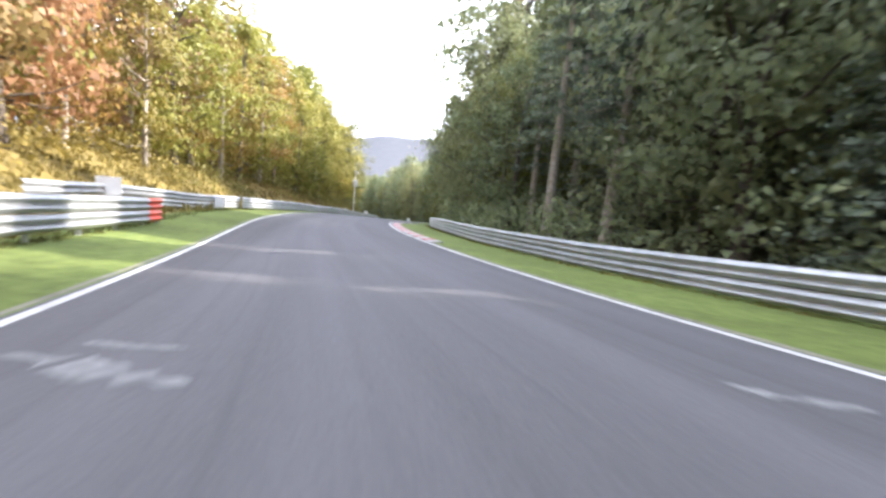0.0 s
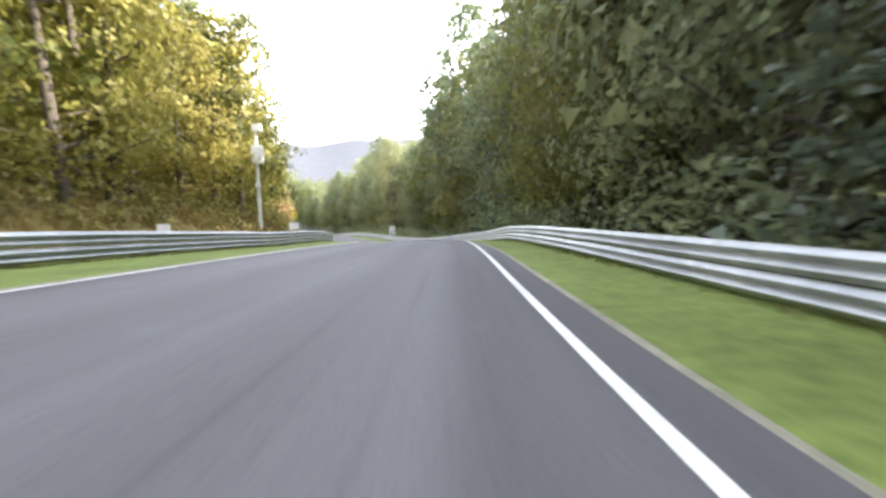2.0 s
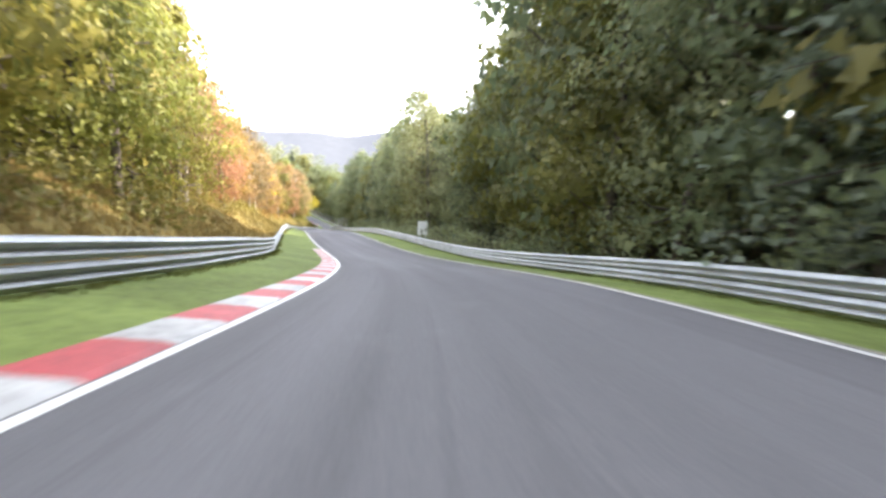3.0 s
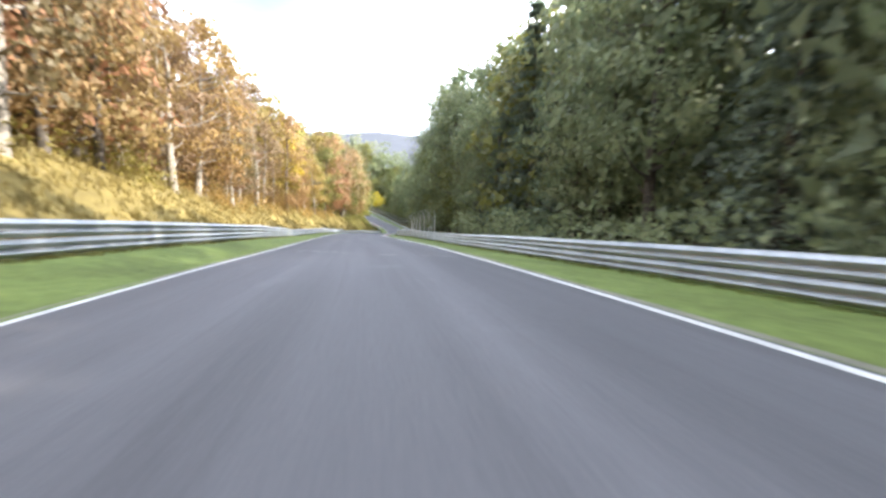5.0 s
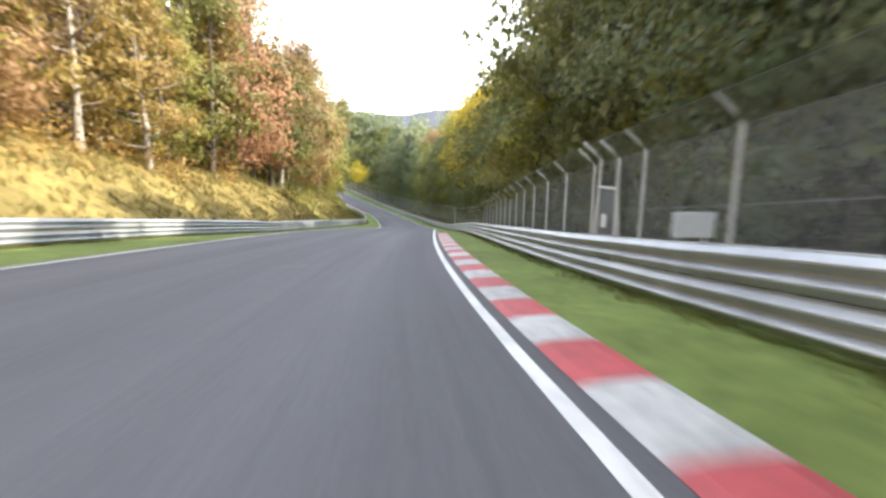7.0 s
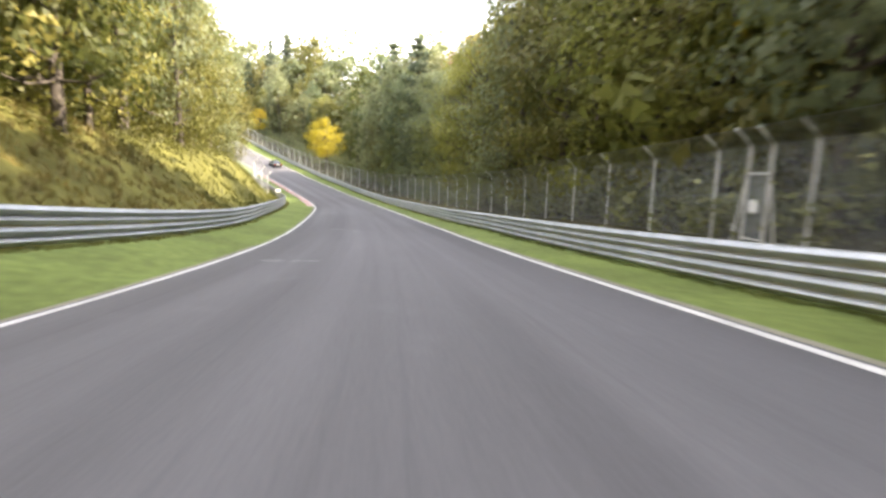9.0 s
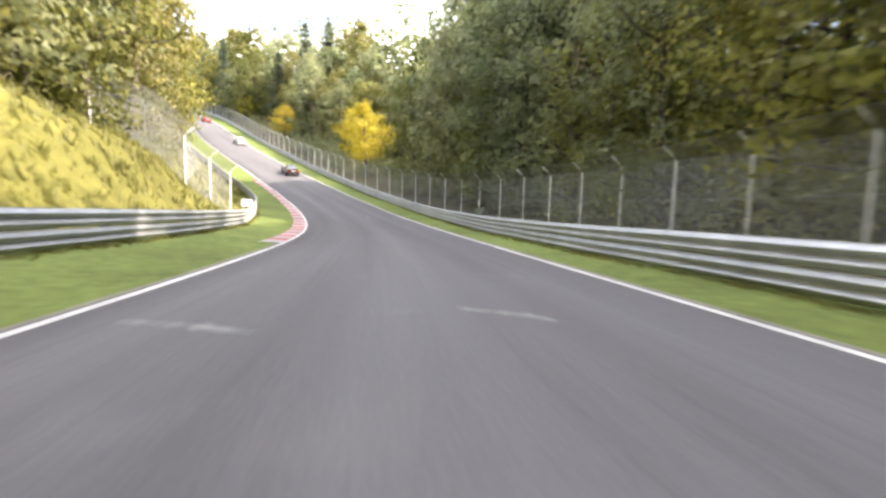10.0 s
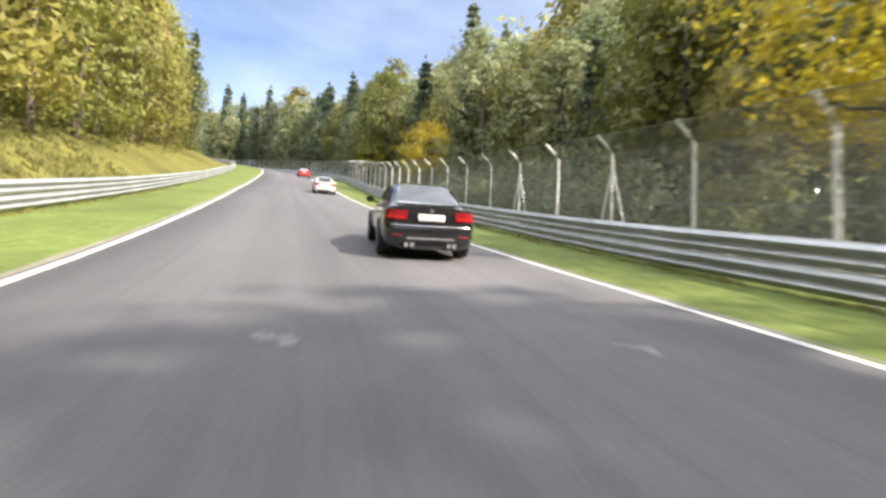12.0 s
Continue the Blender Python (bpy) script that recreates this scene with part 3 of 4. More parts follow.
def leaf_cloud(rng, centres, size, flat=0.0, out=None):
    """Pointed leaves, one at each centre, turned at random or, with out, mostly facing that way."""
    n = len(centres)
    nrm = rng.normal(size=(n, 3))
    if out is None:
        nrm[:, 2] += flat * np.sign(nrm[:, 2])
    else:
        nrm = nrm * 0.3 + out
    nrm /= np.linalg.norm(nrm, axis=1)[:, None]
    ref = rng.normal(size=(n, 3))
    a = np.cross(nrm, ref)
    a /= np.linalg.norm(a, axis=1)[:, None]
    b = np.cross(nrm, a)
    sz = size * rng.uniform(0.6, 1.4, n)[:, None]
    w = rng.uniform(0.5, 0.85, n)[:, None]
    if n > 4000:
        sz *= 1.09
    v = np.stack([centres - a * sz, centres + a * sz * 0.6 - b * sz * w, centres + a * sz * 0.75 + b * sz * w], 1)
    if n > 4000:
        v = v[np.arange(n) % 5 != 0]
    return v.reshape(-1, 3), np.arange(3 * len(v)).reshape(-1, 3)


def broadleaf(rng, height, radius, low, clumps, per, size, limbs=5):
    """Trunk with forking limbs and a ragged crown of leaf sprays. Returns wood and leaves."""
    lean = rng.uniform(-0.5, 0.5, 2)
    top = np.array([lean[0], lean[1], height * 0.8])
    r0 = height * 0.016 + 0.05
    path = [np.array([0, 0, -0.4]), np.array([0, 0, 0.3]), top * 0.35 + rng.uniform(-.12, .12, 3), top * 0.7 + rng.uniform(-.2, .2, 3), top]
    wood = [tube(path, [r0 * 1.35, r0, r0 * .8, r0 * .5, r0 * .15])]
    cents = []
    for i in range(clumps):
        u = rng.uniform(0, 1)
        z = low + (height - low) * (0.04 + 0.96 * u)
        prof = math.sin(math.pi * min(1, 0.16 + 0.84 * u) ** 0.9) ** 0.6
        a = rng.uniform(0, 2 * math.pi)
        rr = radius * prof * rng.uniform(0.45, 1.08)
        c = np.array([rr * math.cos(a) + lean[0] * u, rr * math.sin(a) + lean[1] * u, z])
        cents.append(c)
        if i % limbs == 0:
            base = path[1] + (top - path[1]) * min(0.92, max(0.15, (z - 1.6) / (height * 0.8)))
            midp = (base + c) / 2 + np.array([0, 0, -0.3])
            wood.append(tube([base, midp, c], [r0 * .35, r0 * .2, r0 * .06], 4))
    cents = np.array(cents)
    pts = np.repeat(cents, per, 0) + rng.normal(size=(clumps * per, 3)) * np.array([0.62, 0.62, 0.42]) * (radius * 0.215)
    out = pts - np.array([lean[0] * 0.5, lean[1] * 0.5, low + (height - low) * 0.42])
    out *= np.array([1.0, 1.0, 0.55])
    own = pts - np.repeat(cents, per, 0)
    out = out / np.linalg.norm(out, axis=1)[:, None] * 0.7 + own / (np.linalg.norm(own, axis=1)[:, None] + 1e-6) * 0.6 + np.array([0, 0, 0.25])
    return join(wood), leaf_cloud(rng, pts, size, 0.5, out)


def spruce(rng, height, radius, low, whorls, arms, per, size):
    r0 = height * 0.013 + 0.05
    wood = [tube([(0, 0, -0.4), (0, 0, height * 0.5), (0, 0, height * 0.98)], [r0 * 1.2, r0 * .7, 0.02])]
    pts = []
    for w in range(whorls):
        u = (w + rng.uniform(-.2, .2)) / whorls
        z = low + (height - low) * u
        rr = radius * (1 - u) ** 0.85 + 0.15
        for k in range(arms):
            a = 2 * math.pi * (k + rng.uniform(-.3, .3)) / arms + w
            ln = rr * rng.uniform(0.7, 1.12)
            t = rng.uniform(0.12, 1.0, per) ** 0.8
            droop = -0.28 * ln * t ** 1.6
            sp = rng.normal(size=(per, 3)) * np.array([0.16, 0.16, 0.09]) * (0.5 + 0.3 * ln)
            pts.append(np.stack([np.cos(a) * ln * t, np.sin(a) * ln * t, z + droop], 1) + sp)
            if k % 3 == 0:
                wood.append(tube([(0, 0, z), (math.cos(a) * ln * .9, math.sin(a) * ln * .9, z - .2 * ln)], [r0 * .18, 0.01], 4))
    pts.append(np.stack([rng.normal(0, .1, 14), rng.normal(0, .1, 14), rng.uniform(height * .9, height * 1.02, 14)], 1))
    return join(wood), leaf_cloud(rng, np.concatenate(pts), size, 0.6)


def tree_kit(name, leaf, label, category, maker, bark=BARK):
    wood, leaves = maker
    root = new(name)
    t = mesh_object("trunk", *wood, bark, True)
    c = mesh_object("crown", *leaves, LEAF[leaf])
    t.parent = c.parent = root
    tagged(root, label, category, group="trackside trees")
    return root


rng = np.random.default_rng(7)
KIT = {}
DENSE, MID, FAR, BANKSIDE = (4.0, 0.47), (0.88, 1.06), (0.45, 1.55), (2.2, 0.67)    # share of sprays, their size
LABELS = {
    "spruce": ("spruce_tree", "spruce", "dark green spruce tree behind the guard rail", BARK),
    "pine": ("pine_tree", "spruce", "tall pine with a bare pale trunk", PALE_BARK),
    "green": ("beech_tree", "green", "tall dark green broadleaf tree behind the guard rail", BARK),
    "olive": ("maple_tree", "olive", "broadleaf tree with yellowing olive green leaves", BARK),
    "lime": ("lime_tree", "lime", "broadleaf tree with yellow-green leaves, sunlight put into their colour", BARK),
    "gold": ("birch_tree", "gold", "tree with golden autumn leaves and pale trunk", PALE_BARK),
    "rust": ("oak_tree", "rust", "tree with russet orange autumn leaves on the bank", BARK),
    "brown": ("larch_tree", "brown", "thin tree with sparse brown autumn leaves", PALE_BARK),
    "yellow": ("yellow_maple", "yellow", "bright yellow autumn maple behind the fence", BARK),
}
SHAPES = {  # height, radius, lowest leaves, clumps, sprays per clump, spray size
    "green": (15.5, 4.4, 0.7, 118, 25, 0.235), "olive": (14.5, 4.2, 0.8, 112, 25, 0.23), "gold": (14.5, 3.8, 1.0, 96, 25, 0.22), "lime": (14.5, 4.2, 0.8, 112, 25, 0.225),
    "rust": (14.0, 4.0, 0.9, 106, 25, 0.225), "brown": (15.0, 3.4, 1.2, 84, 23, 0.205), "yellow": (10.5, 4.0, 2.8, 120, 26, 0.22),
}


def make_kit(kind, level):
    name, leaf, label, bark = LABELS[kind]
    share, size = (DENSE, MID, FAR, BANKSIDE)[level]
    for v in range(2 if level in (1, 2) else 3 if kind in ("green", "olive", "rust") else 2):
        if kind == "spruce":
            m = spruce(rng, 16.5 + 1.5 * v, 3.1, 0.7, 22, 9, max(3, int(15 * share)), 0.27 * size)
        elif kind == "pine":
            m = spruce(rng, 17.5 + v, 2.6, 6.5, 12, 8, max(3, int(13 * share)), 0.27 * size)
        else:
            h, r, low, n, per, z = SHAPES[kind]
            m = broadleaf(rng, h + rng.uniform(-1, 1.2), r, low, n, max(4, int(per * share)), z * size, (5, 12, 30, 6)[level])
        KIT.setdefault((kind, level), []).append(tree_kit(name, leaf, label, "tree", m, bark))


used_kit = set()


def plant(kind, s, lat, scale, level=0, sink=0.15):
    if (kind, level) not in KIT:
        make_kit(kind, level)
    kits = KIT[(kind, level)]
    src = kits[int(rng.integers(len(kits)))]
    p = on(s, lat, float(ground_up(s, lat)) - sink)
    m = Matrix.LocRotScale(p, Euler((rng.uniform(-.04, .04), rng.uniform(-.04, .04), rng.uniform(0, 6.28))), None)
    sc = Vector((scale * rng.uniform(.88, 1.12), scale * rng.uniform(.88, 1.12), scale * rng.uniform(.92, 1.1)))
    if src not in used_kit:
        used_kit.add(src)
        src.matrix_basis = m
        src.scale = sc
    else:
        copy_thing(src, m).scale = sc


# which kinds grow where: (from s, to s, kinds)
LEFT_MIX = [(-40, 40.7, "rust gold rust lime rust gold"), (40.7, 72.9, "rust gold lime brown gold"), (72.9, 108, "lime"), (108, 113, "olive"), (113, 150, "lime lime gold lime"),
            (150, 231.1, "rust rust brown gold"), (231.1, 296.2, "brown gold rust lime brown"), (296.2, 340.3, "rust lime gold olive"), (340.3, 413.1, "olive lime olive green"),
            (413.1, 486, "lime olive lime"), (486, 503, "rust olive rust"), (503, 660, "olive spruce green spruce")]
RIGHT_MIX = [(-40, 24.3, "green spruce green spruce"), (24.3, 42.5, "pine pine spruce green"), (42.5, 150, "green green green spruce olive"), (150, 221.1, "green green spruce green green olive"), (221.1, 325.7, "green olive green"),
             (325.7, 393.6, "lime olive lime green"), (393.6, 432.9, "green lime olive green"), (432.9, 521.4, "olive green spruce green olive"), (521.4, 660, "spruce spruce green olive")]


def kind_at(mix, s):
    for a, b, kinds in mix:
        if a <= s < b:
            k = kinds.split()
            return k[int(rng.integers(len(k)))]
    return "green"


def forest():
    left = ((7.5, 5.6, 0.92), (11.5, 6.2, 1.18), (17.0, 7.0, 1.4), (25.0, 8.5, 1.5))
    right = ((4.9, 4.6, 0.95), (8.4, 5.6, 1.14), (14.0, 6.5, 1.3), (21.0, 8.0, 1.45))
    for side, mix, rows in ((-1, LEFT_MIX, left), (1, RIGHT_MIX, right)):
        tab = RAIL_L if side < 0 else RAIL_R
        for row, (off, gap, sc) in enumerate(rows):
            level = 3 if side < 0 and row == 0 else min(row, 2)
            s = -36.0 + off
            while s < 640:
                lat = side * (float(np.interp(s, tab[0], tab[1])) + off + (rng.uniform(-.6, 1.3) if side > 0 and row == 0 else rng.uniform(-.9, .9)))
                if side > 0 and s > 222 and row < 2:
                    lat = max(lat, float(np.interp(s, FENCE_S, FENCE_L)) + 2.6 + row * 3.5 + rng.uniform(-.5, .8))
                if side > 0 and 262 < s < 303 and row < 2:
                    lat += 2.6
                if side > 0 and 140 < s < 160 and row == 0:        # clear of the marshal sign
                    lat += 2.4
                far = 2 if s > 520 else 1 if level in (0, 3) and (s > 440 or s < -8) else level
                if side > 0 and row < 2 and 421 < s < 436:        # room for the yellow maple
                    s += 3.0
                    continue
                if side > 0 and 438.8 < s < 496.8:
                    lat += 4.5
                low = (0.42 if lat < 15 else 0.85) if side > 0 and 438.5 < s + 0.55 * lat < 490 else 0.62 if side > 0 and 418 < s < 436 else 1.33 if side > 0 and 55 < s < 150 else 1.2 if side > 0 and row and 332 < s < 372 else 1.0
                plant(kind_at(mix, s), s + rng.uniform(-1, 1), lat, sc * low * rng.uniform(0.76, 1.22), far)
                s += gap * rng.uniform(0.75, 1.25)


forest()
# tall crowns on the outside of the dip
for s, lat, kind, sc in ((278, 14.0, "olive", 1.5), (286, 13.0, "olive", 1.5), (294, 12.5, "lime", 1.35), (298, 16.5, "green", 1.35), (306, 16.0, "green", 1.5), (314, 16.0, "olive", 1.5), (322, 15.5, "olive", 1.6), (329, 15.0, "yellow", 2.1), (336, 15.5, "yellow", 2.2), (344, 16.5, "olive", 1.7),
                         (306, -15.5, "rust", 1.3), (313, -14.5, "brown", 1.35), (320, -14.0, "rust", 1.45), (327, -15.0, "olive", 1.4), (334, -15.0, "rust", 1.4)):
    plant(kind, s, lat, sc, 3)
# extra tall trees added to keep the sun off the road
for s in np.arange(398, 417, 3.2):
    plant("green" if rng.uniform() < 0.7 else "spruce", s, 12.0 + rng.uniform(0, 3.0), rng.uniform(1.22, 1.42), 1)
# unseen row beside the start, added only to shade the road
for s in np.arange(-26, 26, 4.2):
    plant("green" if rng.uniform() < 0.6 else "spruce", s, 14.5 + rng.uniform(0, 2.0), rng.uniform(1.1, 1.3), 1)
plant("yellow", 430.3, 10.3, 0.86)
plant("yellow", 468.3, 11.6, 0.66)
plant("yellow", 496.8, 11.4, 0.62)
plant("yellow", 268.4, -17.5, 1.25)
plant("yellow", 292.3, 13.0, 1.0)
plant("gold", 322.0, 13.0, 1.0)
plant("rust", 396.0, 19.0, 1.35)
plant("gold", 404.0, 20.0, 1.4)

# ---- undergrowth ----


def undergrowth(name, leaf, s0, s1, side, near, deep, tall, count, size, label):
    tab = RAIL_L if side < 0 else RAIL_R
    n = int(count * (s1 - s0))
    bush = int(n / 70)
    bs, bo = rng.uniform(s0, s1, bush), near + deep * rng.uniform(0, 1, bush) ** 1.3
    bh = tall * rng.uniform(0.35, 1.0, bush)
    i = rng.integers(0, bush, n)
    s = bs[i] + rng.normal(0, 0.55, n)
    off = bo[i] + rng.normal(0, 0.5, n)
    lat = side * (np.interp(s, tab[0], tab[1]) + np.maximum(off, near * 0.8))
    up = ground_up(s, lat) + bh[i] * rng.uniform(0.02, 1.0, n) ** 0.8
    v, f = leaf_cloud(rng, on(s, lat, up), size, 0.3)
    tagged(mesh_object(name, v, f, LEAF[leaf]), label, "undergrowth", kind="stuff")


for a in range(-40, 640, 85):
    undergrowth("undergrowth", "green", a, a + 85, 1, 4.4 if a > 200 else 1.0, 5.0, 2.6, 160, 0.12, "dark green bushes and brambles under the trees")
    undergrowth("shrubs", "gold" if a in (-40, 130, 215) else "olive", a, a + 85, -1, 3.6 if a < 130 else 5.6, 8.0, 2.3, 150, 0.11, "dry olive and golden shrubs on the bank")

def tall_grass(s0, s1, side, near, deep, tall, count, leaf, label):
    """Upright blades in loose tufts on the bank or along the foot of the rail."""
    tab = RAIL_L if side < 0 else RAIL_R
    n = int(count * (s1 - s0))
    tufts = n // 7
    i = rng.integers(0, tufts, n)
    s = rng.uniform(s0, s1, tufts)[i] + rng.normal(0, 0.12, n)
    off = (near + deep * rng.uniform(0, 1, tufts))[i] + rng.normal(0, 0.10, n)
    lat = side * (np.interp(s, tab[0], tab[1]) + off)
    base = on(s, lat, ground_up(s, lat) - 0.03)
    h = (tall * rng.uniform(0.45, 1.2, tufts))[i] * rng.uniform(0.6, 1.1, n)
    a = rng.uniform(0, 2 * math.pi, n)
    w = np.stack([np.cos(a), np.sin(a), 0 * a], 1) * (0.02 + 0.06 * h)[:, None]
    tip = base + np.stack([rng.normal(0, 0.35, n) * h, rng.normal(0, 0.35, n) * h, h], 1)
    v = np.stack([base - w, base + w, tip], 1).reshape(-1, 3)
    tagged(mesh_object("tall_grass", v, np.arange(3 * n).reshape(-1, 3), LEAF[leaf]), label, "grass", kind="stuff")


for a in range(-40, 460, 100):
    tall_grass(a, a + 100, -1, 0.25, 10.0, 0.42, 330, "straw" if a < 300 else "verge", "long dry grass on the bank" if a < 300 else "long yellow-green grass on the bank")
    tall_grass(a, a + 100, -1, -0.30, 0.35, 0.13, 60, "verge", "short grass tufts along the foot of the rail")
    tall_grass(a, a + 100, 1, -0.30, 0.35, 0.13, 60, "verge", "short grass tufts along the foot of the rail")


def far_woods(s0, s1, side, leaf, label, near=25, tall=15, count=150):
    """Depth of the wood behind the counted trees."""
    tab = RAIL_L if side < 0 else RAIL_R
    n = int(count * (s1 - s0))
    s = rng.uniform(s0, s1, n)
    lat = side * (np.interp(s, tab[0], tab[1]) + near + 8 * rng.uniform(0, 1, n))
    top = tall + tall * 0.2 * np.sin(s * 0.37) + tall * 0.14 * np.sin(s * 0.91 + 1)
    up = ground_up(s, lat) + top * rng.uniform(0.0, 1.0, n) ** 0.9
    v, f = leaf_cloud(rng, on(s, lat, up), 0.6, 0.2)
    tagged(mesh_object("far_woods", v, f, LEAF[leaf]), label, "woods", kind="stuff")


for a in range(-40, 640, 170):
    far_woods(a, a + 170, 1, "green", "deep green wood behind the trees along the fence", 25, 22)
    far_woods(a, a + 170, 1, "green", "dark green thicket between the trunks behind the fence", 17, 8, 90)
    far_woods(a, a + 170, -1, "brown", "brown autumn wood behind the trees on the bank")

undergrowth("undergrowth", "green", 412, 462, 1, 4.0, 6.5, 3.6, 200, 0.13, "dark green bushes and brambles behind the fence")

# ---- far hill ----


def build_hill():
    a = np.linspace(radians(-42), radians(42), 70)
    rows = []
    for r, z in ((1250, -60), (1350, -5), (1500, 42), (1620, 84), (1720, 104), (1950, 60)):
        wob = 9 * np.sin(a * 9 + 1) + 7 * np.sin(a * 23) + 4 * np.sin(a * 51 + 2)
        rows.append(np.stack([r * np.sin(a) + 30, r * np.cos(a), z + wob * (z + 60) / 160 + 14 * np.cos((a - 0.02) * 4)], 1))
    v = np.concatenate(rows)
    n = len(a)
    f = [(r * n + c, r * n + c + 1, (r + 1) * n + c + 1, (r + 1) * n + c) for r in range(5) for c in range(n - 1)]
    tagged(mesh_object("backdrop", v, f, HAZED_HILL, True), "distant wooded ridge with the haze painted in as blue-grey", "hill", kind="structure")


# blue-grey base colour stands for the haze between here and the ridge
HAZED_HILL = surface("hazed_distant_forest", [(0.3, (0.086, 0.091, 0.103)), (0.7, (0.098, 0.103, 0.116))], 0.05, None, 1.0, bump=0, spec=0.0)
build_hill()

# ---- fences ----
FENCE_STEEL = surface("fence_steel", [(0.3, (0.70, 0.70, 0.68)), (0.7, (0.84, 0.84, 0.81))], 5.0, (0.7, 0.85, 1.1), 0.5, 0.3, bump=0.05)
NET = surface("wire_netting", [(0.3, (0.25, 0.27, 0.29)), (0.7, (0.35, 0.37, 0.39))], 5.0, None, 0.5, 0.2, bump=0)
POST_H, ARM = 2.55, 0.5


def fence_post_mesh(brace):
    """Steel post with its top bent towards the track (local -y)."""
    pieces = [tube([(0, 0, -0.3), (0, 0, 1.2), (0, 0, POST_H), (0, -0.18, POST_H + 0.2), (0, -ARM, POST_H + 0.46)], [0.045, 0.045, 0.045, 0.045, 0.042], 8)]
    if brace:
        pieces += [tube([(d, 0.02, -0.2), (d * 0.06, 0, POST_H * 0.82)], [0.03, 0.03], 6) for d in (-0.75, 0.75)]
    v, f = join(pieces)
    me = bpy.data.meshes.new("fence_post")
    me.from_pydata(v, [], f)
    me.materials.append(FENCE_STEEL)
    return me


FENCE_POST, BRACED_POST = fence_post_mesh(False), fence_post_mesh(True)


def net_panel(parent, inv, s0, s1, lat_f, up_f, side):
    """Diamond wire netting between two posts, following their bend."""
    def at(u, z):
        z0 = np.minimum(z, POST_H)
        over = np.maximum(z - POST_H, 0)
        q = s0 + (s1 - s0) * u
        return on(q, lat_f(q) - side * over * 1.05, up_f(q) + z0 + over * 0.92) - inv
    top = POST_H + 0.48
    width, pitch, thick = math.hypot(s1 - s0, float(lat_f(s1) - lat_f(s0))), 0.125, 0.0088
    v, f = [], []
    for d in (-1, 1):
        for c in np.arange(-top if d > 0 else 0, width if d > 0 else width + top, pitch):
            lo, hi = (max(0.05, -c), min(top, width - c)) if d > 0 else (max(0.05, c - width), min(top, c))
            if hi - lo < 0.1:
                continue
            cuts = [lo, POST_H, hi] if lo < POST_H < hi else [lo, hi]
            for z1, z2 in zip(cuts[:-1], cuts[1:]):
                o = len(v)
                for z, sgn in ((z1, -1), (z1, 1), (z2, 1), (z2, -1)):
                    v.append(tuple(at((c + d * z + sgn * thick) / width, np.float64(z))))
                f.append((o, o + 1, o + 2, o + 3))
    for z in (0.06, POST_H * 0.5, POST_H, top):
        o = len(v)
        for u, dz in ((0, -.008), (1, -.008), (1, .008), (0, .008)):
            v.append(tuple(at(u, np.float64(z + dz))))
        f.append((o, o + 1, o + 2, o + 3))
    ob = mesh_object("netting", v, f, NET)
    ob.parent = parent


def build_fence(q, side, lat_f, up_f, braced=()):
    """Posts at the stretches q along the road with netting between them; a new fence every eight bays."""
    n = len(q) - 1
    for first in range(0, n, 8):
        thing = new("safety_fence")
        inv = on(q[first], lat_f(q[first]), up_f(q[first]))
        thing.location = inv
        last = min(first + 8, n)
        for i in range(first, last + (last == n)):
            th = float(np.interp(q[i], FINE, TH))
            me = BRACED_POST if i in braced else FENCE_POST
            shared("fence_post", me, thing, Matrix.LocRotScale(on(q[i], lat_f(q[i]), up_f(q[i])) - inv, Euler((0, 0, th + (-math.pi / 2 if side > 0 else math.pi / 2))), None))
        for i in range(first, last):
            net_panel(thing, inv, q[i], q[i + 1], lat_f, up_f, side)
        tagged(thing, "tall grey wire mesh safety fence with bent steel posts", "fence", group="safety fences")


def fence_r(q):
    return np.interp(q, FENCE_S, FENCE_L)


POSTS = np.interp(np.arange(135), [0, 3, 7, 12, 35, 36, 44, 64, 69, 134], [227.4, 237.4, 250.3, 266.7, 339.6, 342.8, 368.1, 430.3, 444.4, 638.5])
build_fence(POSTS, 1, fence_r, lambda q: ground_up(q, fence_r(q)), (3, 66, 68))


def bank_fence(q):
    return -np.interp(q, [393.6, 395.2, 397.6, 400.0], [13.4, 9.6, 8.75, 7.9])


build_fence(np.array([393.6, 395.2, 397.6, 400.0]), -1, bank_fence, lambda q: ground_up(q, bank_fence(q)))

# ---- boards, mast, gate ----


def box_bm(w, d, h, bevel=0.01, at=(0, 0, 0)):
    bm = bmesh.new()
    bmesh.ops.create_cube(bm, size=1, matrix=Matrix.LocRotScale(at, None, (w, d, h)))
    bmesh.ops.bevel(bm, geom=bm.edges[:], offset=bevel, segments=2, affect="EDGES")
    return bm


def tube_bm(path, radii, sides=10):
    v, f = tube(path, radii, sides)
    bm = bmesh.new()
    bv = [bm.verts.new(q) for q in v]
    for q in f:
        bm.faces.new([bv[k] for k in q])
    n = len(bv)
    bm.faces.new([bv[k] for k in reversed(range(sides))])
    bm.faces.new([bv[k] for k in range(n - sides, n)])
    return bm


def stand_at(ob, s, lat, up, turn=0.0):
    ob.matrix_basis = Matrix.LocRotScale(on(s, lat, up), Euler((0, 0, float(np.interp(s, FINE, TH)) + turn)), None)
    return ob


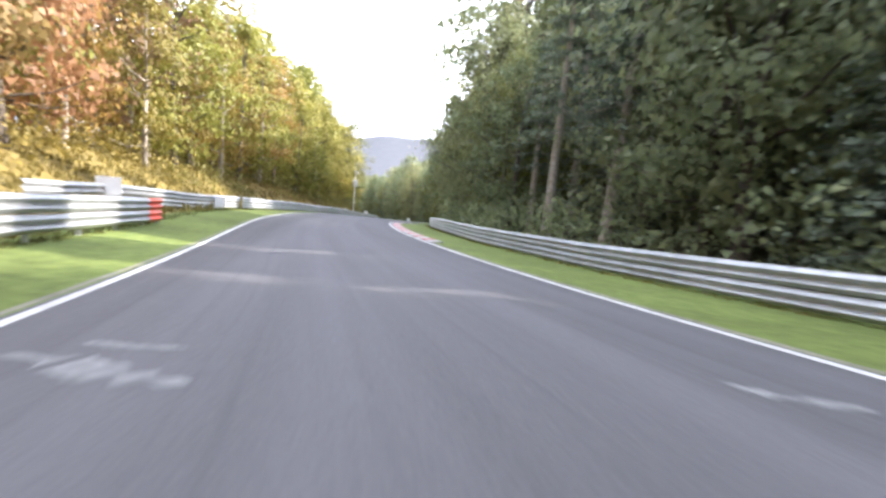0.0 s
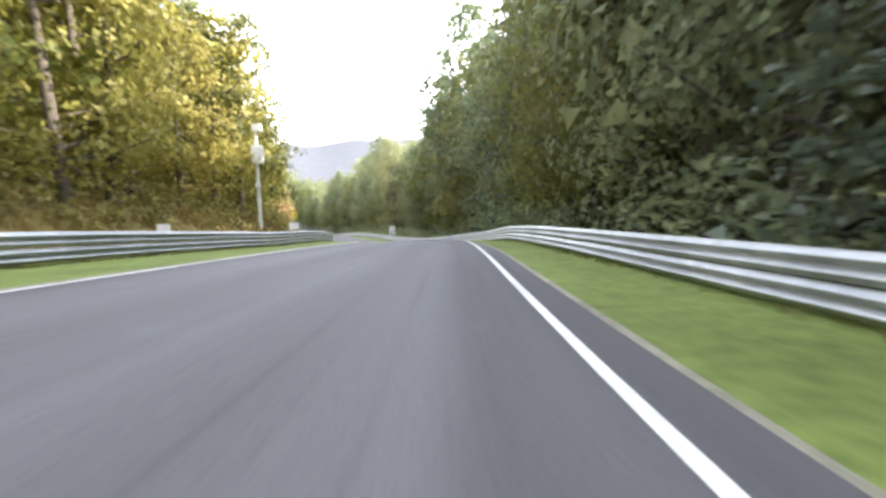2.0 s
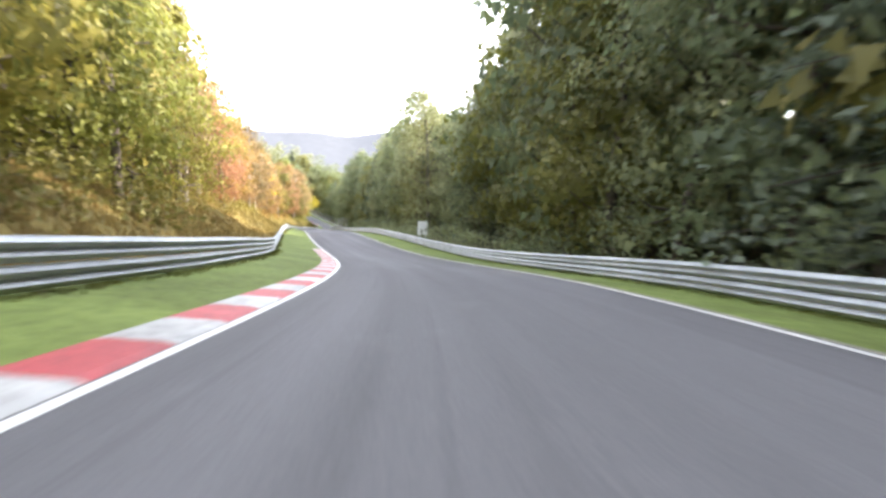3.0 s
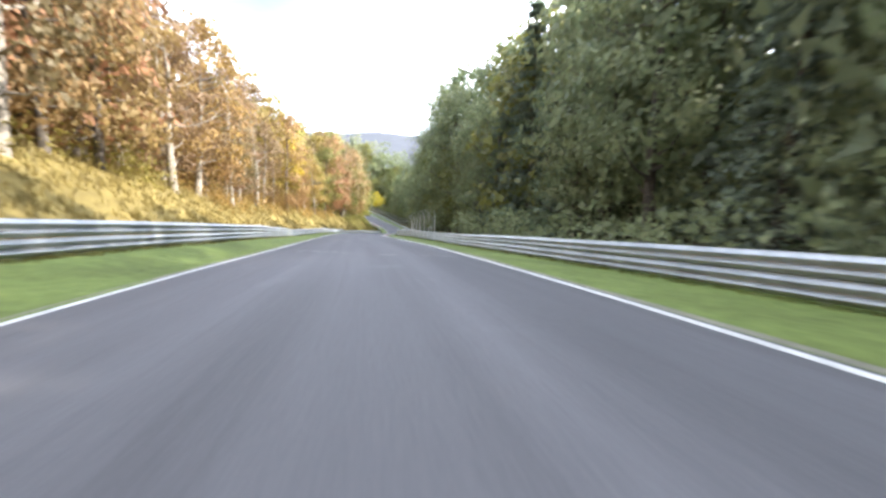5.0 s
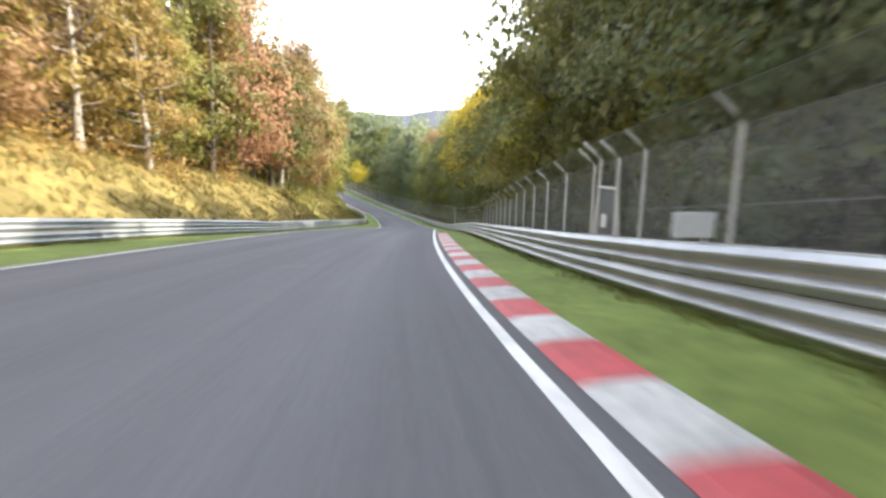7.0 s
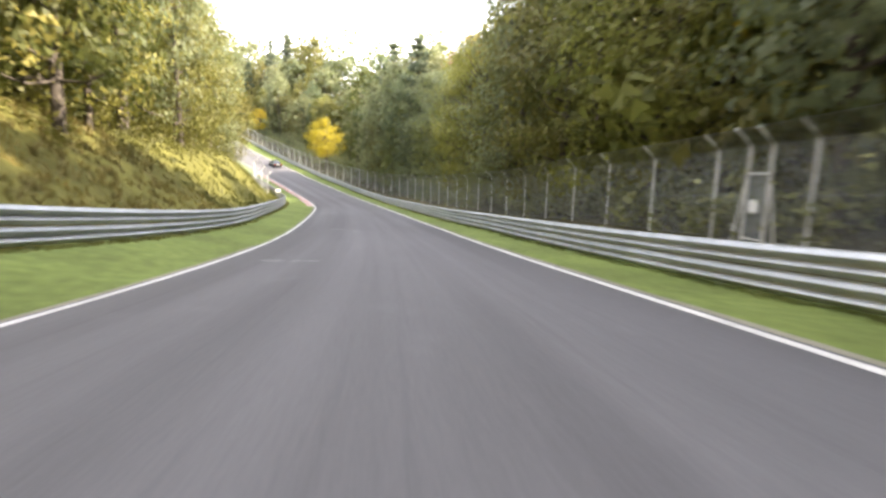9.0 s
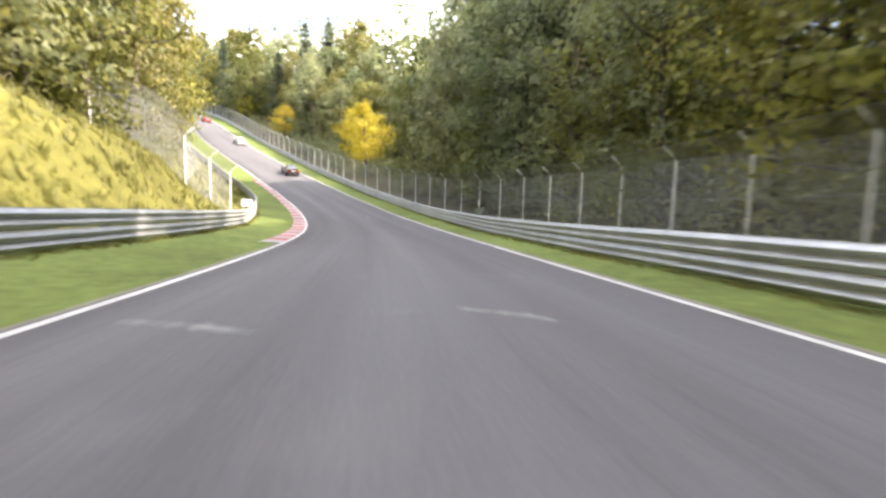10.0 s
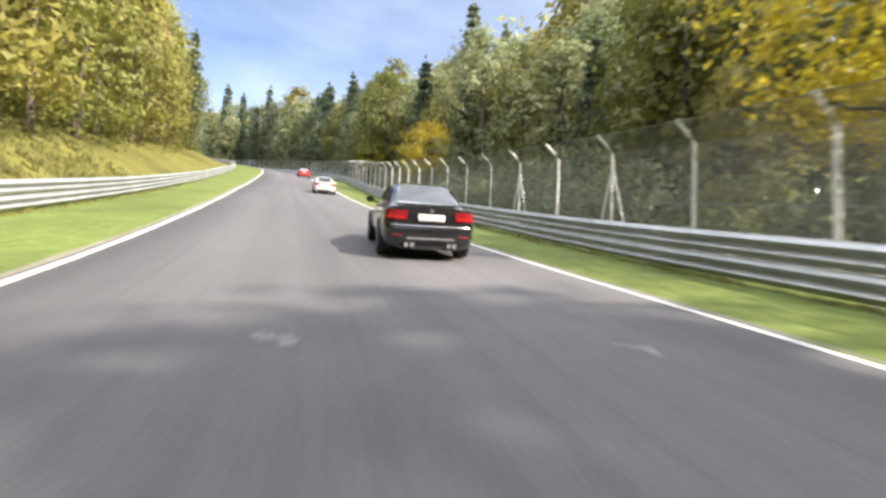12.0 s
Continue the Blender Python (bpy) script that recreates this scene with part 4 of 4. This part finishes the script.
def board(name, s, lat, up, w, h, legs, label, tilt=0.0):
    """A white board on two short legs or one post; its face looks back along the track."""
    thing = new(name)
    face = part("panel", box_bm(w, 0.03, h, 0.008, (0, 0, legs + h / 2)), SIGN_WHITE, thing, "plain white panel")
    face.rotation_euler = (0, 0, tilt)
    for dx in ((-w * 0.32, w * 0.32) if w > 0.4 else (0,)):
        part("leg", tube_bm([(dx, 0.03, -0.2), (dx, 0.03, legs + h * 0.9)], [0.02, 0.02], 8), FENCE_STEEL, thing)
    stand_at(thing, s, lat, up)
    return tagged(thing, label, "sign", group="track boards")


def gu(s, lat):
    return float(ground_up(s, lat))


board("marshal_sign", 153.4, 8.3, gu(153.4, 8.3), 1.1, 1.5, 0.9, "white rectangular marshal sign on legs behind the guard rail")
board("marker_board", 259.1, 6.78, gu(259.1, 6.78), 0.62, 0.36, 0.80, "small white marker board above the guard rail")
board("marker_board", 39.6, -6.2, gu(39.6, -6.2), 0.5, 0.55, 0.15, "small white marker board beside the guard rail")
board("marker_board", 28.2, -7.0, 0.35, 0.72, 0.58, 0.50, "white marker board behind the guard rail")
board("marker_board", 85, -8.35, gu(85, -8.35), 0.5, 0.4, 0.6, "small white marker board beside the guard rail")
board("marker_board", 104.3, -8.3, gu(104.3, -8.3), 0.7, 0.5, 0.75, "white marker board above the guard rail")
board("marker_board", 398.0, -6.8, gu(398.0, -6.8), 0.62, 0.42, 0.80, "white marker board above the guard rail")


def rail_end():
    """Red paint wrapped round the last stretch of both beams."""
    thing = new("rail_end_cap")
    thing.location = on(27.8, -5.6, 0.1)
    q = np.array([27.2, 27.8, 28.4])
    for z0 in (0.05, 0.425):
        prof = w_profile(z0)
        cols = [on(q, -np.interp(q, END_S, END_L) + o + 0.006, np.interp(q, END_S, END_U) + z) - np.array(thing.location) for o, z in prof]
        cols += [on(q, -np.interp(q, END_S, END_L) + o - 0.014, np.interp(q, END_S, END_U) + z) - np.array(thing.location) for o, z in reversed(prof)]
        m = len(cols)
        v = np.stack(cols, 1).reshape(-1, 3)
        f = [(r * m + c, r * m + (c + 1) % m, (r + 1) * m + (c + 1) % m, (r + 1) * m + c) for r in range(2) for c in range(m)] + [tuple(range(2 * m, 3 * m))]
        mesh_object("beam_wrap", v, f, RED_PAINT).parent = thing
    post = part("end_post", box_bm(0.05, 0.08, 0.80, 0.01, (-0.06, 0.3, 0.32)), STEEL, thing)
    tagged(thing, "red painted end of the guard rail", "rail end")


rail_end()


def camera_mast():
    thing = new("signal_mast")
    part("pole", tube_bm([(0, 0, -0.5), (0, 0, 4), (0, 0, 8.5)], [0.16, 0.14, 0.11], 12), FENCE_STEEL, thing, "grey steel pole")
    part("lamp_box", box_bm(0.78, 0.5, 1.25, 0.04, (0.1, -0.2, 6.5)), SIGN_WHITE, thing, "white equipment box")
    part("upper_box", box_bm(0.65, 0.45, 0.5, 0.04, (0.15, -0.2, 8.4)), SIGN_WHITE, thing, "small white equipment box")
    part("bracket", box_bm(0.3, 0.35, 0.25, 0.03, (0, -0.1, 4.3)), FENCE_STEEL, thing)
    stand_at(thing, 104.4, -10.7, 0.0)
    tagged(thing, "tall grey steel mast with white equipment boxes", "mast")


camera_mast()


def fence_gate(s, lat, wide):
    """Two bent posts, a framed mesh leaf between them, a splayed stay on either side and a small notice."""
    thing = new("fence_gate")
    up = gu(s, lat)
    for dy in (-wide, wide):
        part("gate_post", tube_bm([(0, dy, -0.3), (0, dy, POST_H), (-0.18, dy, POST_H + 0.2), (-ARM, dy, POST_H + 0.46)], [0.05, 0.05, 0.05, 0.045], 8), FENCE_STEEL, thing)
        part("stay", tube_bm([(0, dy + math.copysign(0.42, dy), -0.2), (0, dy * 1.05, 1.75)], [0.035, 0.035], 8), FENCE_STEEL, thing)
    bm = bmesh.new()
    for c in np.linspace(-wide + 0.1, wide - 0.1, int(wide * 18)):
        bmesh.ops.create_cube(bm, size=1, matrix=Matrix.LocRotScale((0, c, 0.95), None, (0.012, 0.045, 1.7)))
    leaf = part("gate_leaf", bm, NET, thing, "grey barred gate leaf")
    for z in (0.12, 1.85):
        part("gate_bar", tube_bm([(0, -wide, z), (0, wide, z)], [0.035, 0.035], 8), FENCE_STEEL, leaf)
    part("notice", box_bm(0.03, 0.34, 0.34, 0.01, (-0.06, 0, 1.0)), SIGN_WHITE, thing, "small white notice")
    stand_at(thing, s, lat, up)
    tagged(thing, "grey steel gate in the safety fence", "gate", group="fence gates")


for s, wide in ((265.2, 0.62), (341.1, 0.38)):
    fence_gate(s, fence_r(s) - 0.12, wide)


def fence_notice(s):
    thing = new("fence_notice")
    part("panel", box_bm(0.02, 0.34, 0.34, 0.005, (0, 0, 1.0)), SIGN_WHITE, thing)
    part("post", tube_bm([(0.03, 0, -0.2), (0.03, 0, 1.3)], [0.025, 0.025], 8), FENCE_STEEL, thing)
    stand_at(thing, s, fence_r(s) - 0.25, gu(s, fence_r(s) - 0.25))
    tagged(thing, "small white notice on the wire mesh fence", "notice", group="fence notices")


fence_notice(228.1)
fence_notice(398.8)

# ---- cars ----


def paint(name, col, rough=0.25):
    m, nt, b, lk = material(name)
    lk(ramp_of(nt, noise_tex(nt, 3.0, 2.0), [(0.3, tuple(c * 0.93 for c in col)), (0.7, col)]), b.inputs["Base Color"])
    b.inputs["Roughness"].default_value, b.inputs["Coat Weight"].default_value, b.inputs["Coat Roughness"].default_value = rough, 0.8, 0.06
    return m


GLASS = paint("tinted_glass", (0.035, 0.04, 0.046), 0.06)
RUBBER = surface("tyre_rubber", [(0.3, (0.012, 0.012, 0.013)), (0.7, (0.028, 0.028, 0.029))], 12.0, None, 0.85, bump=0.2)
RIM = surface("dark_alloy", [(0.3, (0.10, 0.10, 0.105)), (0.7, (0.18, 0.18, 0.185))], 6.0, None, 0.35, 0.8, bump=0)
TAIL = paint("red_lamp_glass", (0.24, 0.010, 0.014), 0.15)
LAMP_BAR = paint("red_lamp_bar", (0.50, 0.02, 0.022), 0.15)
TRIM = surface("black_plastic", [(0.3, (0.012, 0.012, 0.013)), (0.7, (0.03, 0.03, 0.032))], 20.0, None, 0.6, bump=0.1)
CHROME = surface("bright_metal", [(0.3, (0.6, 0.6, 0.6)), (0.7, (0.75, 0.75, 0.75))], 8.0, None, 0.2, 0.9, bump=0)


def loft(stations, half_section, closed_ends=True):
    """Skin through half sections mirrored about x = 0; stations run along y."""
    v, f, m = [], [], 0
    for st in stations:
        hs = half_section(st)
        ring = [(x, st[0], z) for x, z in hs] + [(-x, st[0], z) for x, z in reversed(hs)]
        m = len(ring)
        v += ring
    for r in range(len(stations) - 1):
        f += [(r * m + c, r * m + (c + 1) % m, (r + 1) * m + (c + 1) % m, (r + 1) * m + c) for c in range(m)]
    bm = bmesh.new()
    bv = [bm.verts.new(q) for q in v]
    for q in f:
        bm.faces.new([bv[k] for k in q])
    bm.faces.new(bv[:m])
    bm.faces.new(bv[-m:])
    bmesh.ops.remove_doubles(bm, verts=bm.verts[:], dist=1e-4)
    bmesh.ops.recalc_face_normals(bm, faces=bm.faces[:])
    return bm


# along the car: y, share of the width, sill height, hip half-width, deck height, weight of the tail's relief
BODY = [(-.045, 0.0, .24, .90, .99, 1.0), (-.042, .25, .24, .90, .99, 1.0), (-.03, .55, .23, .90, .99, 1.0), (.0, .80, .22, .90, .985, 1.0), (.06, .93, .21, .90, .98, .9), (.16, .985, .20, .91, .98, .5),
        (.32, 1.0, .19, .925, .985, 0), (.78, 1.0, .18, .935, .985, 0), (1.2, 1.0, .18, .915, .98, 0), (2.4, 1.0, .17, .90, .955, 0), (3.1, 1.0, .18, .91, .935, 0),
        (3.6, 1.0, .19, .92, .88, 0), (4.05, .97, .20, .90, .80, 0), (4.3, .88, .22, .90, .73, 0), (4.42, .6, .26, .90, .66, 0), (4.45, 0.0, .28, .90, .64, 0)]
CABIN = [(0.40, 0.70, .985), (0.48, 0.69, 1.03), (0.75, 0.645, 1.17), (1.05, 0.60, 1.315), (1.5, 0.575, 1.395), (2.1, 0.58, 1.41), (2.55, 0.60, 1.33), (3.15, 0.70, .94)]
RELIEF = ([.20, .30, .36, .58, .64, .72, .90, .95, 1.0], [.03, .02, -.035, -.045, -.005, .0, .015, -.02, -.035])


def body_half(t):
    y, xs, zb, h, zt, w = t
    shape = [(0.0, zb), (.78 * h, zb), (.93 * h, zb + .05), (.985 * h, .36), (h, .50), (h, .58), (.995 * h, .66), (.97 * h, zt - .20), (.93 * h, zt - .09), (.90 * h, zt - .04),
             (.86 * h, zt - .005), (.6 * h, zt + .012), (0.0, zt + .02)]
    return [(x * xs, z, y + w * float(np.interp(z, *RELIEF))) for x, z in shape]


def skin(stations):
    v, f, m = [], [], 0
    for st in stations:
        hs = body_half(st)
        ring = [(x, y, z) for x, z, y in hs] + [(-x, y, z) for x, z, y in reversed(hs)]
        m = len(ring)
        v += ring
    for r in range(len(stations) - 1):
        f += [(r * m + c, r * m + (c + 1) % m, (r + 1) * m + (c + 1) % m, (r + 1) * m + c) for c in range(m)]
    bm = bmesh.new()
    bv = [bm.verts.new(q) for q in v]
    for q in f:
        bm.faces.new([bv[k] for k in q])
    bmesh.ops.remove_doubles(bm, verts=bm.verts[:], dist=1e-4)
    bmesh.ops.dissolve_degenerate(bm, edges=bm.edges[:], dist=1e-5)
    bmesh.ops.recalc_face_normals(bm, faces=bm.faces[:])
    return bm


def tail_band(u0, u1, z0, z1, out, drop=0.0):
    """A panel that follows the curved tail from share u0 to u1 of the half-width (past 1 along the flank), standing proud by out."""
    us, ys = [0, .25, .55, .80, .93, .985, 1.0, 1.3], [-.045, -.042, -.03, .0, .06, .16, .32, .78]
    cols = np.linspace(u0, u1, 14)
    zs = np.linspace(z0, z1, 4)
    bm = bmesh.new()
    grid = []
    for depth in (out, -0.04):
        g = []
        for u in cols:
            side = -1 if u < 0 else 1
            w = abs(u)
            for k, z in enumerate(zs):
                hip = float(np.interp(z, [.25, .36, .5, .66, .79, .90], [.83, .89, .905, .90, .88, .84]))
                zz = z + drop * (w - abs(u0)) / max(1e-6, abs(abs(u1) - abs(u0)))
                g.append(bm.verts.new((side * (min(w, 1.0) * hip + depth * (w > .88)), float(np.interp(w, us, ys)) + float(np.interp(z, *RELIEF)) * float(np.interp(w, [.9, 1], [1, 0])) - depth, zz)))
        grid.append(g)
    n, m = len(cols), len(zs)
    for g in grid:
        for a in range(n - 1):
            for c in range(m - 1):
                bm.faces.new((g[a * m + c], g[a * m + c + 1], g[(a + 1) * m + c + 1], g[(a + 1) * m + c]))
    loop = [a * m for a in range(n)] + [(n - 1) * m + c for c in range(1, m)] + [a * m + m - 1 for a in range(n - 2, -1, -1)] + [c for c in range(m - 2, 0, -1)]
    for a, b in zip(loop, loop[1:] + loop[:1]):
        bm.faces.new((grid[0][a], grid[0][b], grid[1][b], grid[1][a]))
    bmesh.ops.recalc_face_normals(bm, faces=bm.faces[:])
    return bm


def car(name, colour, label, tall=1.0, scale=0.93, strips=True, high=1.0):
    thing = new(name)

    def cab_half(t):
        y, w, z = t
        z = .94 + (z - .94) * tall
        return [(0.0, .88), (.77, .88), (.755, .97 if z > 1.0 else .93), ((.76 + w) / 2 + .02, (.96 + z) / 2), (w + .01, z - .05), (w * .9, z - .012), (w * .6, z), (0.0, z + .012)]
    for nm, bm in (("body", skin(BODY)), ("roof", loft(CABIN, cab_half))):
        ob = part(nm, bm, colour, thing)
        ob.data.polygons.foreach_set("use_smooth", [True] * len(ob.data.polygons))
        sub = ob.modifiers.new("soft", "SUBSURF")
        sub.levels = sub.render_levels = 2

    def sheet(nm, pts, mat, lab=""):
        bm = bmesh.new()
        bm.faces.new([bm.verts.new(q) for q in pts])
        ext = bmesh.ops.extrude_face_region(bm, geom=bm.faces[:])
        bm.normal_update()
        bm.faces.ensure_lookup_table()
        nrm = bm.faces[0].normal.copy()
        bmesh.ops.translate(bm, verts=[q for q in ext["geom"] if isinstance(q, bmesh.types.BMVert)], vec=nrm * 0.006)
        bmesh.ops.recalc_face_normals(bm, faces=bm.faces[:])
        part(nm, bm, mat, thing, lab)
    zt = lambda z: .94 + (z - .94) * tall
    sheet("rear_window", [(-.60, .40, zt(1.03)), (.60, .40, zt(1.03)), (.63, .46, zt(1.05)), (.50, 1.06, zt(1.35)), (.42, 1.10, zt(1.372)), (-.42, 1.10, zt(1.372)), (-.50, 1.06, zt(1.35)), (-.63, .46, zt(1.05))], GLASS, "tinted rear window reflecting the sky")
    sheet("windscreen", [(-.64, 3.1, zt(1.02)), (-.54, 2.58, zt(1.345)), (.54, 2.58, zt(1.345)), (.64, 3.1, zt(1.02))], GLASS)
    for sx in (-1, 1):
        sheet("side_window", [(sx * .775, .95, zt(1.02)), (sx * .655, 1.25, zt(1.31)), (sx * .65, 2.3, zt(1.32)), (sx * .765, 2.85, zt(1.03))], GLASS)
        lamp = part("tail_lamp", tail_band(sx * .54, sx * 1.02, .74, .905, 0.02), TAIL, thing, "red tail lamp")
        part("light_bar", tail_band(sx * .60, sx * .96, .775, .80, 0.026), LAMP_BAR, lamp, "brighter red light bar")
        part("reflector", tail_band(sx * .62, sx * .84, .455, .48, 0.012), TAIL, thing, "slim red reflector")
        mir = part("door_mirror", box_bm(0.21, 0.13, 0.13, 0.04, (sx * 1.01, 2.55, 1.02)), colour, thing)
        part("mirror_arm", box_bm(0.14, 0.05, 0.04, 0.01, (sx * 0.87, 2.55, 0.965)), TRIM, mir)
        for k, dx in enumerate((0.36, 0.47)):
            part("exhaust_tip", tube_bm([(sx * dx, -0.10, 0.30), (sx * dx, 0.10, 0.30)], [0.045, 0.045], 14), CHROME, thing)
        for y in (0.80, 3.50):
            bm = bmesh.new()
            n = 28
            rings = [(.0, .20), (.0, .29), (.02, .325), (.05, .335), (.22, .335), (.25, .325), (.268, .30), (.268, .20)]
            vv = [[bm.verts.new((sx * (0.68 + o), y + r * math.cos(2 * math.pi * k / n), .335 + r * math.sin(2 * math.pi * k / n))) for k in range(n)] for o, r in rings]
            for a, c in zip(vv[:-1], vv[1:]):
                for k in range(n):
                    bm.faces.new((a[k], a[(k + 1) % n], c[(k + 1) % n], c[k]))
            bm.faces.new(vv[-1])
            bmesh.ops.recalc_face_normals(bm, faces=bm.faces[:])
            wheel = part("tyre", bm, RUBBER, thing)
            rim = bmesh.new()
            for k in range(10):
                a = 2 * math.pi * k / 10
                c, s_ = math.cos(a), math.sin(a)
                lo = [rim.verts.new((sx * .951, y + r * c - w * s_, .335 + r * s_ + w * c)) for r, w in ((.02, -.018), (.225, -.016), (.225, .016), (.02, .018))]
                hi = [rim.verts.new((sx * (q.co.x * sx + .012), q.co.y, q.co.z)) for q in lo]
                rim.faces.new(hi)
                for a2 in range(4):
                    rim.faces.new((lo[a2], lo[(a2 + 1) % 4], hi[(a2 + 1) % 4], hi[a2]))
            bmesh.ops.recalc_face_normals(rim, faces=rim.faces[:])
            part("rim", rim, RIM, wheel, "dark alloy spokes")
            arch = bmesh.new()
            a0 = np.linspace(-0.25, math.pi + 0.25, 20)
            pr = [[arch.verts.new((sx * o, y + r * math.cos(a), .335 + r * math.sin(a))) for a in a0] for o, r in ((.90, .345), (.946, .345), (.946, .385), (.90, .395))]
            for a, c in zip(pr[:-1], pr[1:]):
                for k in range(19):
                    arch.faces.new((a[k], a[k + 1], c[k + 1], c[k]))
            bmesh.ops.recalc_face_normals(arch, faces=arch.faces[:])
            part("wheel_arch", arch, TRIM, thing, "black wheel arch lip")
    plate = part("number_plate", box_bm(0.52, 0.02, 0.115, 0.006, (0, -0.058, 0.79)), SIGN_WHITE, thing, "white number plate")
    for dx in (-.13, .12):
        part("plate_bar", box_bm(0.20, 0.008, 0.05, 0.002, (dx, -0.07, 0.79)), FENCE_STEEL, plate)
    part("diffuser", tail_band(-.72, .72, .215, .33, 0.02), TRIM, thing, "black rear diffuser")
    part("bumper_crease", tail_band(-.86, .86, .635, .655, 0.016), CHROME if strips else TRIM, thing, "bright bumper crease")
    part("bumper_strip", tail_band(-.52, .52, .40, .43, 0.016), CHROME if strips else TRIM, thing, "bright bumper strip")
    part("boot_spoiler", box_bm(1.36, 0.15, 0.024, 0.01, (0, 0.03, 1.022)), colour, thing, "slim boot lip spoiler")
    part("badge", tube_bm([(0, -0.06, 0.915), (0, 0.02, 0.915)], [0.04, 0.04], 14), CHROME, thing)
    thing.scale = (scale, scale, scale * high)
    return tagged(thing, label, "car", group="cars on the track")


def on_road(thing, s, lat, turn=0.0):
    th, g, b = (float(np.interp(s + 1.5, FINE, q)) for q in (TH, g_f, b_f))
    m = Matrix.LocRotScale(on(s, lat, 0.0), None, None) @ Matrix.Rotation(th + turn, 4, "Z") @ Matrix.Rotation(math.atan(g), 4, "X") @ Matrix.Rotation(math.atan(b), 4, "Y")
    thing.matrix_basis = m @ Matrix.Diagonal((*thing.scale, 1))


on_road(car("black_coupe", paint("black_paint", (0.012, 0.012, 0.014)), "glossy black two-door coupe on the track", 1.0, 0.87, True, 1.07), 432.9, 1.37, -0.09)
on_road(car("white_car", paint("white_paint", (0.78, 0.78, 0.77)), "white hatchback on the track ahead of the coupe", 1.12, 0.84, False), 461.5, 2.05, -0.04)
on_road(car("red_car", paint("red_paint", (0.50, 0.02, 0.02)), "red sports car far up the track", 0.9, 0.84, False), 491.0, 1.55, -0.04)
